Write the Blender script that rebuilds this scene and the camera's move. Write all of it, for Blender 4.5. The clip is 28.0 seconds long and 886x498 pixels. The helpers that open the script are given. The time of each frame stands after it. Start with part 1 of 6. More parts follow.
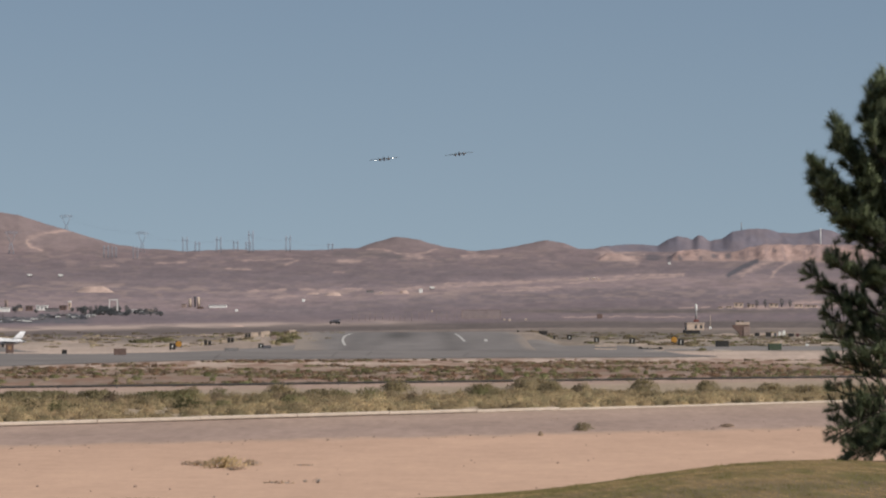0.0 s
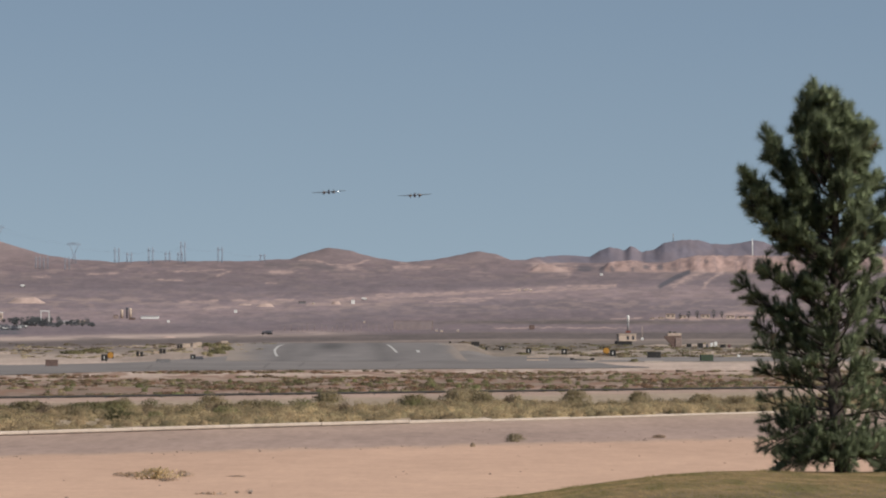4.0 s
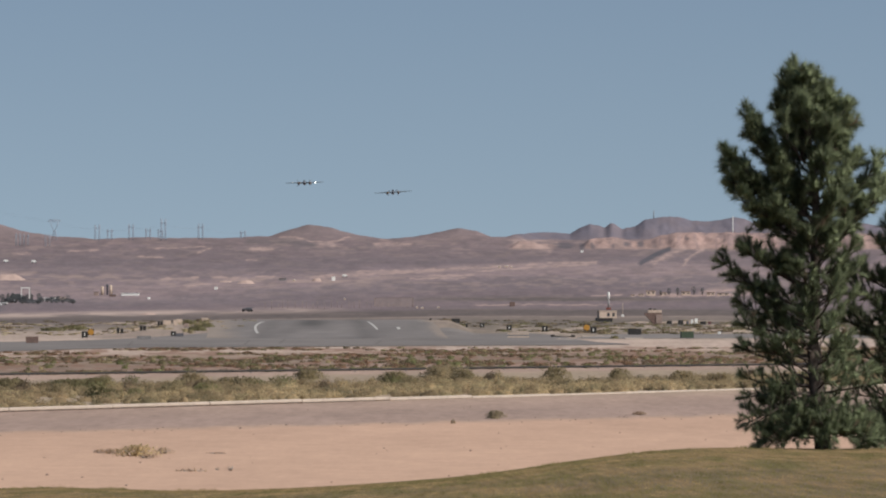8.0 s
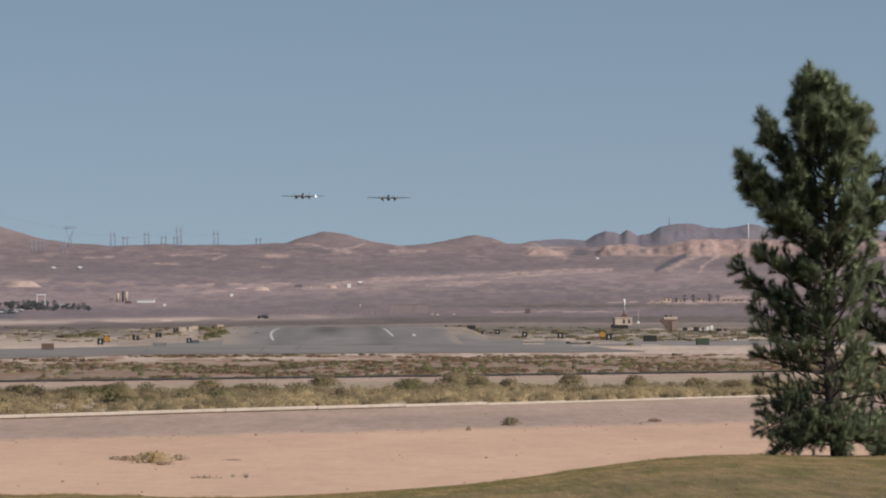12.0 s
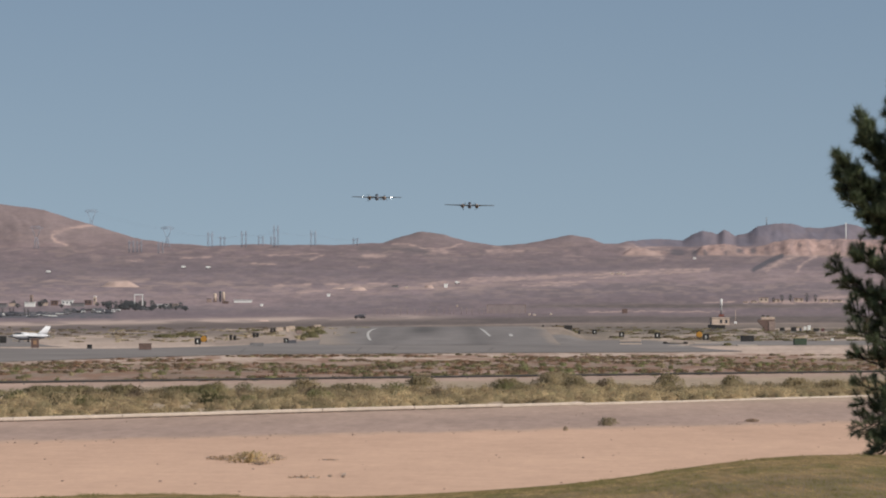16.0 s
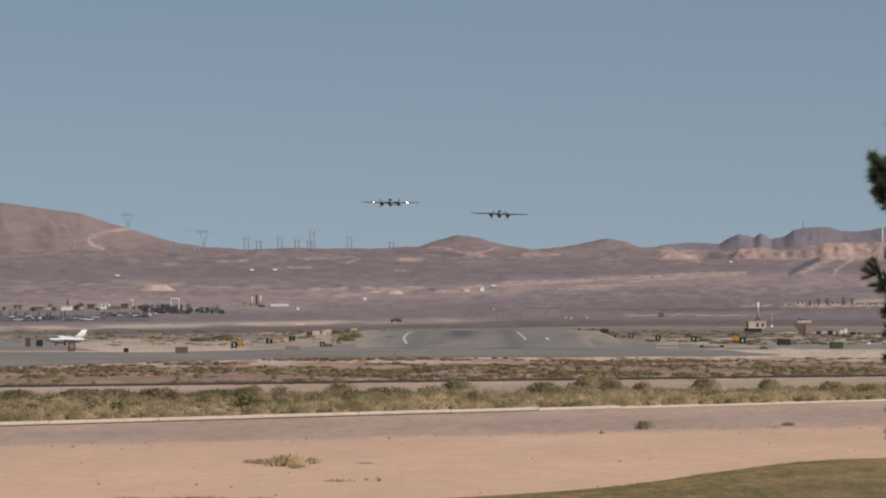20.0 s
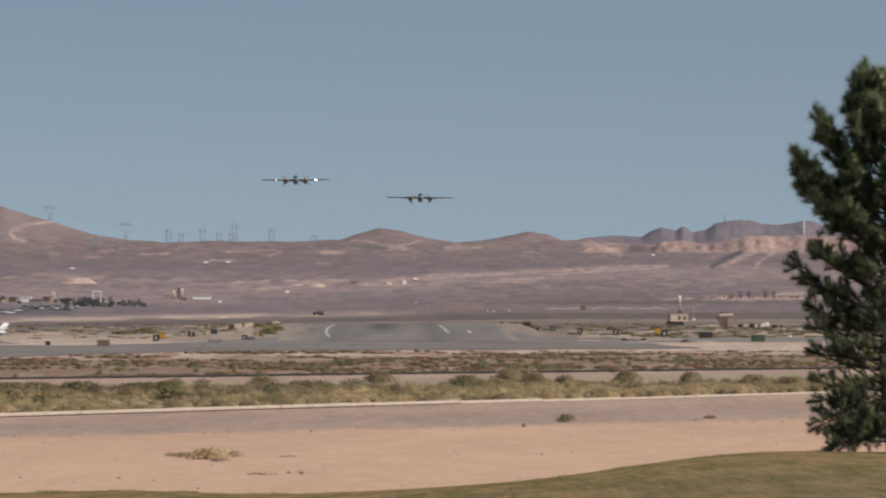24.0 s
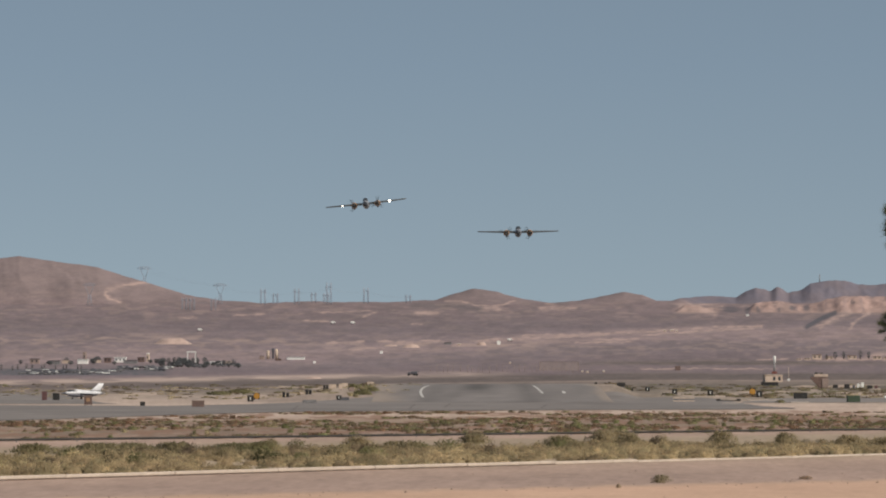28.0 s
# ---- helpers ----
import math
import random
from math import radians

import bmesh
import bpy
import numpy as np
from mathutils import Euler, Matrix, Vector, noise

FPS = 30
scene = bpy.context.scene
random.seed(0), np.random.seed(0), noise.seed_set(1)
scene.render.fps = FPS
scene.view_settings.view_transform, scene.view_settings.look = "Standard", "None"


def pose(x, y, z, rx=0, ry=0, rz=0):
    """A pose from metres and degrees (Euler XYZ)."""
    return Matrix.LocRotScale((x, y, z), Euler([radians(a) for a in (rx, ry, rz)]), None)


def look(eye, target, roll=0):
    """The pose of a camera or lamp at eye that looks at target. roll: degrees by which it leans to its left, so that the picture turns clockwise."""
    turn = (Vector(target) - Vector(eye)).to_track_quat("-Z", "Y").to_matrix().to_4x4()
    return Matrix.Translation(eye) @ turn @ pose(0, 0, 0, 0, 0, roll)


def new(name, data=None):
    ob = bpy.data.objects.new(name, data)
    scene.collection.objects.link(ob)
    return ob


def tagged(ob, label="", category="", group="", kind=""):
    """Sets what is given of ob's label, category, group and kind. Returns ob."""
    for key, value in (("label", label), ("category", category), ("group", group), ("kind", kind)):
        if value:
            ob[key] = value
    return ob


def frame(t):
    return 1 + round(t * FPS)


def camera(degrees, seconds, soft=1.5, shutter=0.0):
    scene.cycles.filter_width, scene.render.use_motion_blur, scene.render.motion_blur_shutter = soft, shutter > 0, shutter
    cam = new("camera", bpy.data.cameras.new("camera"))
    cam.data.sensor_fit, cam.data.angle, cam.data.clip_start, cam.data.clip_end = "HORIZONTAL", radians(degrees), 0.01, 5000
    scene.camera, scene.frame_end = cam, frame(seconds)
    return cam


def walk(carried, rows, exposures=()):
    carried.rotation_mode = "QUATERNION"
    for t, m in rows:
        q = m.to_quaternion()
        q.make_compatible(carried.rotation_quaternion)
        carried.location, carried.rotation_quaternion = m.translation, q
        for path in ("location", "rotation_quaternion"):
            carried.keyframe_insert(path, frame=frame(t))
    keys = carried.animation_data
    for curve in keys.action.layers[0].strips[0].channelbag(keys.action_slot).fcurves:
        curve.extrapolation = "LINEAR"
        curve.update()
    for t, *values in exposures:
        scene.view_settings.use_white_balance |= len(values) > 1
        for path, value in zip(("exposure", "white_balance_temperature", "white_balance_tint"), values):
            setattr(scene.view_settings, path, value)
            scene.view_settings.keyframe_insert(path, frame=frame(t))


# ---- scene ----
# The camera stands on a lawn and turns; bearings and heights over the eye's level are in steps of 1/7700 of the distance.
STEP, EYE = 7700.0, 8.0
cam = camera(math.degrees(2 * math.atan(784 / STEP)), 28.0, 2.0, 0.4)
TURNS = [
    (0, 1.150, 0.896), (0.5, 1.105, 1.318), (1, 1.139, 1.466), (1.5, 1.116, 1.147), (2, 1.128, 0.554), (2.5, 1.014, 0.144),
    (3, 0.661, 0.417), (3.5, 0.421, 0.975), (5.5, 0.000, 1.089), (6, -0.011, 0.999), (6.5, 0.000, 0.930), (7, -0.045, 0.873),
    (7.5, 0.057, 0.816), (8, 0.000, 0.737), (8.5, 0.057, 0.554), (9, 0.091, 0.566), (9.5, 0.194, 0.668), (10, 0.159, 0.725),
    (10.5, 0.182, 0.737), (11, 0.182, 0.759), (11.5, 0.182, 0.816), (12, 0.205, 0.827), (12.5, 0.251, 0.839), (14.5, 0.456, 0.828),
    (15, 0.581, 0.782), (15.5, 1.173, 0.805), (16, 1.480, 0.827), (16.5, 1.617, 0.862), (17, 1.754, 0.896), (17.5, 1.799, 0.919),
    (18, 1.810, 0.908), (18.5, 1.857, 0.885), (19, 1.947, 0.874), (19.5, 1.970, 0.874), (20, 1.958, 0.874), (20.5, 1.993, 0.862),
    (21, 1.970, 0.850), (21.5, 1.822, 0.839), (23.5, 0.592, 0.748), (24, 0.934, 0.782), (24.5, 1.948, 0.919), (25, 1.982, 1.112),
    (25.5, 1.982, 1.192), (26, 1.845, 1.260), (26.5, 1.869, 1.318), (27, 1.902, 1.431), (27.5, 2.050, 1.522), (28, 2.175, 1.579),
]
walk(cam, [(t, pose(0, 0, EYE, 90 + pitch, 0, yaw)) for t, yaw, pitch in TURNS], [(0.0, -0.02 - 0.05, 6460, 10), (2.0, -0.02 - 0.05, 6450, 10), (3.5, -0.02, 6440, 10), (6.0, -0.02 + 0.01, 6310, 10), (11.0, -0.02 + 0.01, 6370, 10), (15.5, -0.02 + 0.01, 6380, 10), (18.0, -0.02 - 0.05, 6540, 10), (21.0, -0.02 - 0.05, 6560, 10), (24.0, -0.05, 6620, 10), (26.0, -0.07, 6700, 9.5), (28.0, -0.08, 6740, 9)])

# ---- light ----
SUN_AZ, SUN_EL = radians(122), radians(42)          # azimuth clockwise from straight ahead
world = bpy.data.worlds.new("sky")
scene.world = world
world.use_nodes = True
wn, wl = world.node_tree.nodes, world.node_tree.links
wn.clear()
wc = wn.new("ShaderNodeTexCoord")
wm = wn.new("ShaderNodeMapping")
wm.vector_type = "POINT"
wm.inputs["Scale"].default_value = (1, 1, 1.7)
wm.inputs["Location"].default_value = (0, 0, 0.21)
wv = wn.new("ShaderNodeVectorMath")
wv.operation = "NORMALIZE"
ws = wn.new("ShaderNodeTexSky")
ws.sky_type, ws.sun_disc = "NISHITA", False
ws.sun_elevation, ws.sun_rotation = SUN_EL, SUN_AZ
ws.altitude, ws.air_density, ws.dust_density, ws.ozone_density = 600, 1.0, 1.6, 1.0
wh = wn.new("ShaderNodeHueSaturation")
# paler and greener through the dust at the horizon, deeper blue above it
wz = wn.new("ShaderNodeSeparateXYZ")
wl.new(wc.outputs["Generated"], wz.inputs["Vector"])
for socket, low, high in (("Hue", 0.4775, 0.4845), ("Saturation", 0.63, 0.74), ("Value", 0.99, 1.035)):
    wr = wn.new("ShaderNodeMapRange")
    wr.inputs["From Min"].default_value, wr.inputs["From Max"].default_value = 0.012, 0.07
    wr.inputs["To Min"].default_value, wr.inputs["To Max"].default_value = low, high
    wl.new(wz.outputs["Z"], wr.inputs["Value"])
    wl.new(wr.outputs["Result"], wh.inputs[socket])
wb = wn.new("ShaderNodeBackground")
wb.inputs["Strength"].default_value = 0.0995
wo = wn.new("ShaderNodeOutputWorld")
wl.new(wc.outputs["Generated"], wm.inputs["Vector"])
wl.new(wm.outputs["Vector"], wv.inputs[0])
wl.new(wv.outputs["Vector"], ws.inputs["Vector"])
wl.new(ws.outputs["Color"], wh.inputs["Color"])
wl.new(wh.outputs["Color"], wb.inputs["Color"])
wl.new(wb.outputs["Background"], wo.inputs["Surface"])
sun_data = bpy.data.lights.new("sun", "SUN")
sun_data.energy, sun_data.angle, sun_data.color = 4.4, radians(0.53), (1.0, 0.93, 0.82)
sun = new("sun", sun_data)
sun.matrix_world = look(Vector((math.sin(SUN_AZ) * math.cos(SUN_EL), math.cos(SUN_AZ) * math.cos(SUN_EL), math.sin(SUN_EL))) * 200, (0, 0, 0))


# ---- materials ----
def material(name, colour, rough=0.8, metal=0.0, grain=0.0, size=1.0, bump=0.0, attr="", glow=0.0, leaf=0.0, drift=()):
    """A procedural surface: base colour (or a colour attribute), mottled at two scales, with fine relief; drift: long streaks."""
    m = bpy.data.materials.new(name)
    m.use_nodes = True
    n, l = m.node_tree.nodes, m.node_tree.links
    b = n["Principled BSDF"]
    b.inputs["Roughness"].default_value, b.inputs["Metallic"].default_value = rough, metal
    b.inputs["Specular IOR Level"].default_value = 0.25
    b.inputs["Base Color"].default_value = (*colour, 1)
    src = None
    if attr:
        at = n.new("ShaderNodeAttribute")
        at.attribute_name = attr
        src = at.outputs["Color"]
    if grain:
        geo = n.new("ShaderNodeNewGeometry")
        value = None
        for scale, amount in ((1 / size, grain), (6.3 / size, grain * 0.7)):
            t = n.new("ShaderNodeTexNoise")
            t.inputs["Scale"].default_value, t.inputs["Detail"].default_value = scale, 5
            l.new(geo.outputs["Position"], t.inputs["Vector"])
            r = n.new("ShaderNodeMapRange")
            r.inputs["From Min"].default_value, r.inputs["From Max"].default_value = 0.28, 0.72
            r.inputs["To Min"].default_value, r.inputs["To Max"].default_value = 1 - amount, 1 + amount
            l.new(t.outputs["Fac"], r.inputs["Value"])
            if value is None:
                value = r.outputs["Result"]
            else:
                mu = n.new("ShaderNodeMath")
                mu.operation = "MULTIPLY"
                l.new(value, mu.inputs[0]), l.new(r.outputs["Result"], mu.inputs[1])
                value = mu.outputs[0]
            last = t
        for sx, sy, amount in drift:
            mp = n.new("ShaderNodeMapping")
            mp.inputs["Scale"].default_value = (1 / sx, 1 / sy, 1 / sx)
            t = n.new("ShaderNodeTexNoise")
            t.inputs["Scale"].default_value, t.inputs["Detail"].default_value, t.inputs["Roughness"].default_value = 1.0, 6, 0.65
            r = n.new("ShaderNodeMapRange")
            r.inputs["From Min"].default_value, r.inputs["From Max"].default_value = 0.3, 0.7
            r.inputs["To Min"].default_value, r.inputs["To Max"].default_value = 1 - amount, 1 + amount
            mu = n.new("ShaderNodeMath")
            mu.operation = "MULTIPLY"
            l.new(geo.outputs["Position"], mp.inputs["Vector"])
            l.new(mp.outputs["Vector"], t.inputs["Vector"])
            l.new(t.outputs["Fac"], r.inputs["Value"])
            l.new(value, mu.inputs[0]), l.new(r.outputs["Result"], mu.inputs[1])
            value = mu.outputs[0]
        mix = n.new("ShaderNodeVectorMath")
        mix.operation = "SCALE"
        mix.inputs[0].default_value = colour
        if src:
            l.new(src, mix.inputs[0])
        l.new(value, mix.inputs["Scale"])
        src = mix.outputs["Vector"]
        if bump:
            bp = n.new("ShaderNodeBump")
            bp.inputs["Strength"].default_value, bp.inputs["Distance"].default_value = 0.7, bump
            l.new(last.outputs["Fac"], bp.inputs["Height"])
            l.new(bp.outputs["Normal"], b.inputs["Normal"])
    if src:
        l.new(src, b.inputs["Base Color"])
    if leaf:
        # thin leaves let part of the light through
        tr, mx = n.new("ShaderNodeBsdfTranslucent"), n.new("ShaderNodeMixShader")
        mx.inputs["Fac"].default_value = leaf
        l.new(src, tr.inputs["Color"])
        l.new(b.outputs["BSDF"], mx.inputs[1]), l.new(tr.outputs["BSDF"], mx.inputs[2])
        l.new(mx.outputs["Shader"], n["Material Output"].inputs["Surface"])
    if glow:
        b.inputs["Emission Color"].default_value, b.inputs["Emission Strength"].default_value = (*colour, 1), glow
    return m


MAT = {
    "ground": material("desert_ground", (0.3, 0.22, 0.17), 0.95, 0, 0.055, 2.2, 0.05, "tint", drift=((14, 60, 0.08), (45, 150, 0.07))),
    "lawn": material("dry_lawn", (0.12, 0.11, 0.04), 0.9, 0, 0.20, 0.4, 0.03, "tint"),
    "blades": material("grass_blades", (0.13, 0.12, 0.045), 0.8, 0, 0.2, 0.6, 0, "tint", leaf=0.45),
    "needles": material("pine_needles", (0.05, 0.07, 0.025), 0.6, 0, 0.15, 0.5, 0, "tint", leaf=0.8),
    "bark": material("pine_bark", (0.09, 0.07, 0.062), 0.95, 0, 0.35, 0.12, 0.02),
    "twig": material("bare_twig", (0.31, 0.275, 0.25), 0.9, 0, 0.2, 0.1),
    "scrub": material("desert_scrub", (0.12, 0.11, 0.05), 0.9, 0, 0.2, 0.8, 0, "tint", leaf=0.55),
    "concrete": material("pale_concrete", (0.43, 0.36, 0.305), 0.85, 0, 0.12, 1.2, 0.01),
    "asphalt": material("grey_asphalt", (0.165, 0.148, 0.14), 0.9, 0, 0.14, 9.0, 0.01, "tint"),
    "paint": material("road_paint", (0.44, 0.42, 0.40), 0.7, 0, 0.2, 1.5),
    "rubber": material("black_rubber", (0.02, 0.02, 0.02), 0.8, 0, 0.2, 0.3),
    "olive": material("worn_olive_paint", (0.085, 0.082, 0.075), 0.55, 0.1, 0.2, 1.4),
    "belly": material("grey_belly_paint", (0.205, 0.22, 0.255), 0.5, 0.1, 0.18, 1.2),
    "orange": material("orange_paint", (0.34, 0.205, 0.12), 0.5, 0, 0.2, 0.4),
    "steel": material("dark_steel", (0.12, 0.115, 0.11), 0.45, 0.8, 0.2, 0.5),
    "glass": material("cockpit_glass", (0.045, 0.05, 0.058), 0.08, 0, 0.1, 0.5),
    "lamp": material("lit_landing_lamp", (1.0, 0.95, 0.85), 0.3, 0, glow=7.0),
    "lamp_dim": material("lit_landing_lamp_off_axis", (1.0, 0.95, 0.85), 0.3, 0, glow=11.0),
    "white": material("white_paint", (0.72, 0.71, 0.68), 0.5, 0, 0.08, 0.7),
    "jet": material("weathered_pale_grey_paint", (0.54, 0.54, 0.56), 0.5, 0, 0.22, 0.9),
    "cream": material("cream_render", (0.48, 0.38, 0.31), 0.85, 0, 0.15, 0.9),
    "tan": material("tan_block", (0.27, 0.205, 0.18), 0.9, 0, 0.18, 0.9),
    "brown": material("brown_earth_brick", (0.145, 0.098, 0.085), 0.9, 0, 0.2, 0.8),
    "dark": material("dark_painted_metal", (0.035, 0.033, 0.032), 0.6, 0.2, 0.2, 0.6),
    "green": material("green_painted_metal", (0.055, 0.075, 0.05), 0.6, 0.1, 0.2, 0.6),
    "yellow": material("amber_sign_panel", (0.42, 0.215, 0.035), 0.5, 0, 0.1, 0.5),
    "maroon": material("dull_maroon_paint", (0.115, 0.058, 0.058), 0.6, 0, 0.2, 0.4),
    "red": material("faded_red_paint", (0.20, 0.075, 0.06), 0.6, 0, 0.15, 0.5),
    "grey": material("grey_metal", (0.22, 0.21, 0.21), 0.6, 0.4, 0.2, 0.8),
    # pylon steel paled towards the sky: distance haze put into its colour
    "pylon": material("hazy_pylon_steel", (0.26, 0.275, 0.325), 0.7, 0.0, 0.15, 1.0),
    "roof": material("dark_roof", (0.11, 0.095, 0.09), 0.85, 0, 0.2, 1.0),
    "rock": material("desert_rock", (0.22, 0.16, 0.13), 0.95, 0, 0.25, 0.2, 0.02),
    "dune": material("pale_spoil_heap", (0.385, 0.285, 0.25), 0.95, 0, 0.12, 3.0, 0.05),
    "screen": material("faded_screen_boards", (0.265, 0.216, 0.213), 0.9, 0, 0.12, 4.0),
    "slate": material("dusty_slate_paint", (0.10, 0.10, 0.115), 0.6, 0.1, 0.2, 0.8),
    "canopy": material("dusty_tree_leaves", (0.092, 0.098, 0.102), 0.8, 0, 0.3, 0.8),
}


# ---- building helpers ----
def sight(a, e, d):
    """The place at bearing a and height e over the eye's level, d metres ahead."""
    return Vector((a * d / STEP, d, EYE + e * d / STEP))


def part(name, bm, mat, parent=None, label=""):
    """Links a bmesh as one mesh object, under a thing or part if given."""
    me = bpy.data.meshes.new(name)
    bm.to_mesh(me)
    bm.free()
    me.materials.append(mat)
    ob = new(name, me)
    if parent:
        ob.parent = parent
    if label:
        ob["label"] = label
    return ob


def mesh_of(name, verts, faces, mat, parent=None, tint=None, smooth=False, normals=None):
    """An object from arrays of corners and of faces with 3 or 4 corners, with a colour for each corner."""
    me = bpy.data.meshes.new(name)
    verts, faces = np.asarray(verts, np.float32), np.asarray(faces, np.int32)
    k = faces.shape[1]
    me.vertices.add(len(verts))
    me.vertices.foreach_set("co", verts.ravel())
    me.loops.add(faces.size)
    me.loops.foreach_set("vertex_index", faces.ravel())
    me.polygons.add(len(faces))
    me.polygons.foreach_set("loop_start", np.arange(0, faces.size, k, dtype=np.int32))
    if smooth:
        me.polygons.foreach_set("use_smooth", np.ones(len(faces), bool))
    me.update(calc_edges=True)
    if normals is not None:
        me.polygons.foreach_set("use_smooth", np.ones(len(faces), bool))
        me.normals_split_custom_set_from_vertices(np.asarray(normals, float).tolist())
    if tint is not None:
        at = me.color_attributes.new("tint", "FLOAT_COLOR", "POINT")
        at.data.foreach_set("color", np.hstack([tint, np.ones((len(tint), 1))]).astype(np.float32).ravel())
    me.materials.append(mat)
    ob = new(name, me)
    if parent:
        ob.parent = parent
    return ob


def thing(name, m, label, category, group="", kind=""):
    ob = new(name)
    ob.matrix_basis = m
    return tagged(ob, label, category, group, kind)


def box(bm, x0, x1, y0, y1, z0, z1, bev=0.0):
    ret = bmesh.ops.create_cube(bm, size=1)
    vs = ret["verts"]
    bmesh.ops.transform(bm, matrix=Matrix.Translation(((x0 + x1) / 2, (y0 + y1) / 2, (z0 + z1) / 2)) @ Matrix.Diagonal((x1 - x0, y1 - y0, z1 - z0, 1)), verts=vs)
    if bev:
        es = list({e for v in vs for e in v.link_edges})
        bmesh.ops.bevel(bm, geom=es, offset=bev, segments=1, affect="EDGES")


def boxed(*args, **kw):
    bm = bmesh.new()
    box(bm, *args, **kw)
    return bm


def tube(bm, pts, radii, n=8, cap=True, squash=1.0):
    """A tube along pts with a radius at each."""
    rings = []
    for i, p in enumerate(pts):
        p = Vector(p)
        d = Vector(pts[min(i + 1, len(pts) - 1)]) - Vector(pts[max(i - 1, 0)])
        q = d.to_track_quat("Z", "Y")
        rings.append([bm.verts.new(p + q @ Vector((math.cos(k * math.tau / n) * radii[i], math.sin(k * math.tau / n) * radii[i] * squash, 0))) for k in range(n)])
    for r, s in zip(rings, rings[1:]):
        for k in range(n):
            f = bm.faces.new((r[k], r[(k + 1) % n], s[(k + 1) % n], s[k]))
            f.smooth = True
    if cap:
        bm.faces.new(rings[0][::-1])
        bm.faces.new(rings[-1])
    return rings


def tubed(pts, radii, n=8, **kw):
    bm = bmesh.new()
    tube(bm, pts, radii, n, **kw)
    return bm


def hashed(i, j, seed):
    h = np.sin(i * 127.1 + j * 311.7 + seed * 74.7) * 43758.5453
    return h - np.floor(h)


def vnoise(x, y, seed=0):
    """Smooth noise from 0 to 1 on arrays."""
    i, j = np.floor(x), np.floor(y)
    u, v = x - i, y - j
    u, v = u * u * (3 - 2 * u), v * v * (3 - 2 * v)
    a, b = hashed(i, j, seed), hashed(i + 1, j, seed)
    c, d = hashed(i, j + 1, seed), hashed(i + 1, j + 1, seed)
    return (a * (1 - u) + b * u) * (1 - v) + (c * (1 - u) + d * u) * v


def fbm(x, y, seed=0, octaves=4):
    out, amp, tot = 0, 1.0, 0.0
    for k in range(octaves):
        out = out + vnoise(x * 2**k, y * 2**k, seed + k * 13) * amp
        tot += amp
        amp *= 0.55
    return out / tot


def ramp(x, a, b):
    t = np.clip((x - a) / (b - a), 0, 1)
    return t * t * (3 - 2 * t)


# ---- ground: flat desert, then a long slope up to ridges and buttes ----
SLOPE_Y = [-600, 2250, 2450, 2700, 3000, 3500, 4000, 4300, 4450, 4600, 4900]
SLOPE_Z = [0, 0, 1.2, 5.2, 11.5, 31.0, 52.0, 67.5, 75.8, 73.0, 64.0]
# the skyline: bearings and heights of its summits and saddles
RIDGE_A = [-1500, -1250, -1047, -1007, -907, -832, -747, -677, -617, -552, -364, -304, -270, -236, -195, -150, -100, -50, -10, 26, 60, 85, 112, 130, 170, 212,
           226, 245, 260, 276, 286, 297, 308, 318, 340, 356, 376, 400, 420, 440, 465, 490, 516, 535, 552, 575, 620, 700, 784, 1000, 1500]
RIDGE_E = [168, 184, 201, 194, 181, 157, 132, 121, 116, 120, 119, 122, 135, 142, 136, 125, 117, 121, 128, 136, 131, 121, 121, 126, 128.5, 128,
           126, 137, 142, 141, 137, 145, 141, 134, 140, 151, 156, 158, 156, 150, 148, 150, 156, 152, 146, 148, 146, 150, 140, 150, 140]
RUN_X0, RUN_X1 = -53.0, -2.5


def base_z(y):
    # rounded, so that the profile has no creases
    return sum(np.interp(y + k, SLOPE_Y, SLOPE_Z) for k in (-60, -30, 0, 30, 60)) / 5


def mesa_edge(x, a):
    return 4215 + (fbm(x / 40, x * 0 + 3, 21, 4) - 0.5) * 46 + 14 * (fbm(x / 9, x * 0 + 9, 22, 2) - 0.5)


# the pale mesa and the mound beside it: bearings and heights of the upper rim
MESA_A = [60, 112, 135, 158, 180, 200, 238, 246, 258, 275, 300, 318, 330, 345, 356, 380, 413, 440, 480, 520, 600, 900, 1100]
MESA_E = [92, 96, 114, 112, 104, 92, 92, 106, 116, 119, 121, 117, 113, 112, 115, 121, 129, 129, 128, 129, 127, 126, 90]


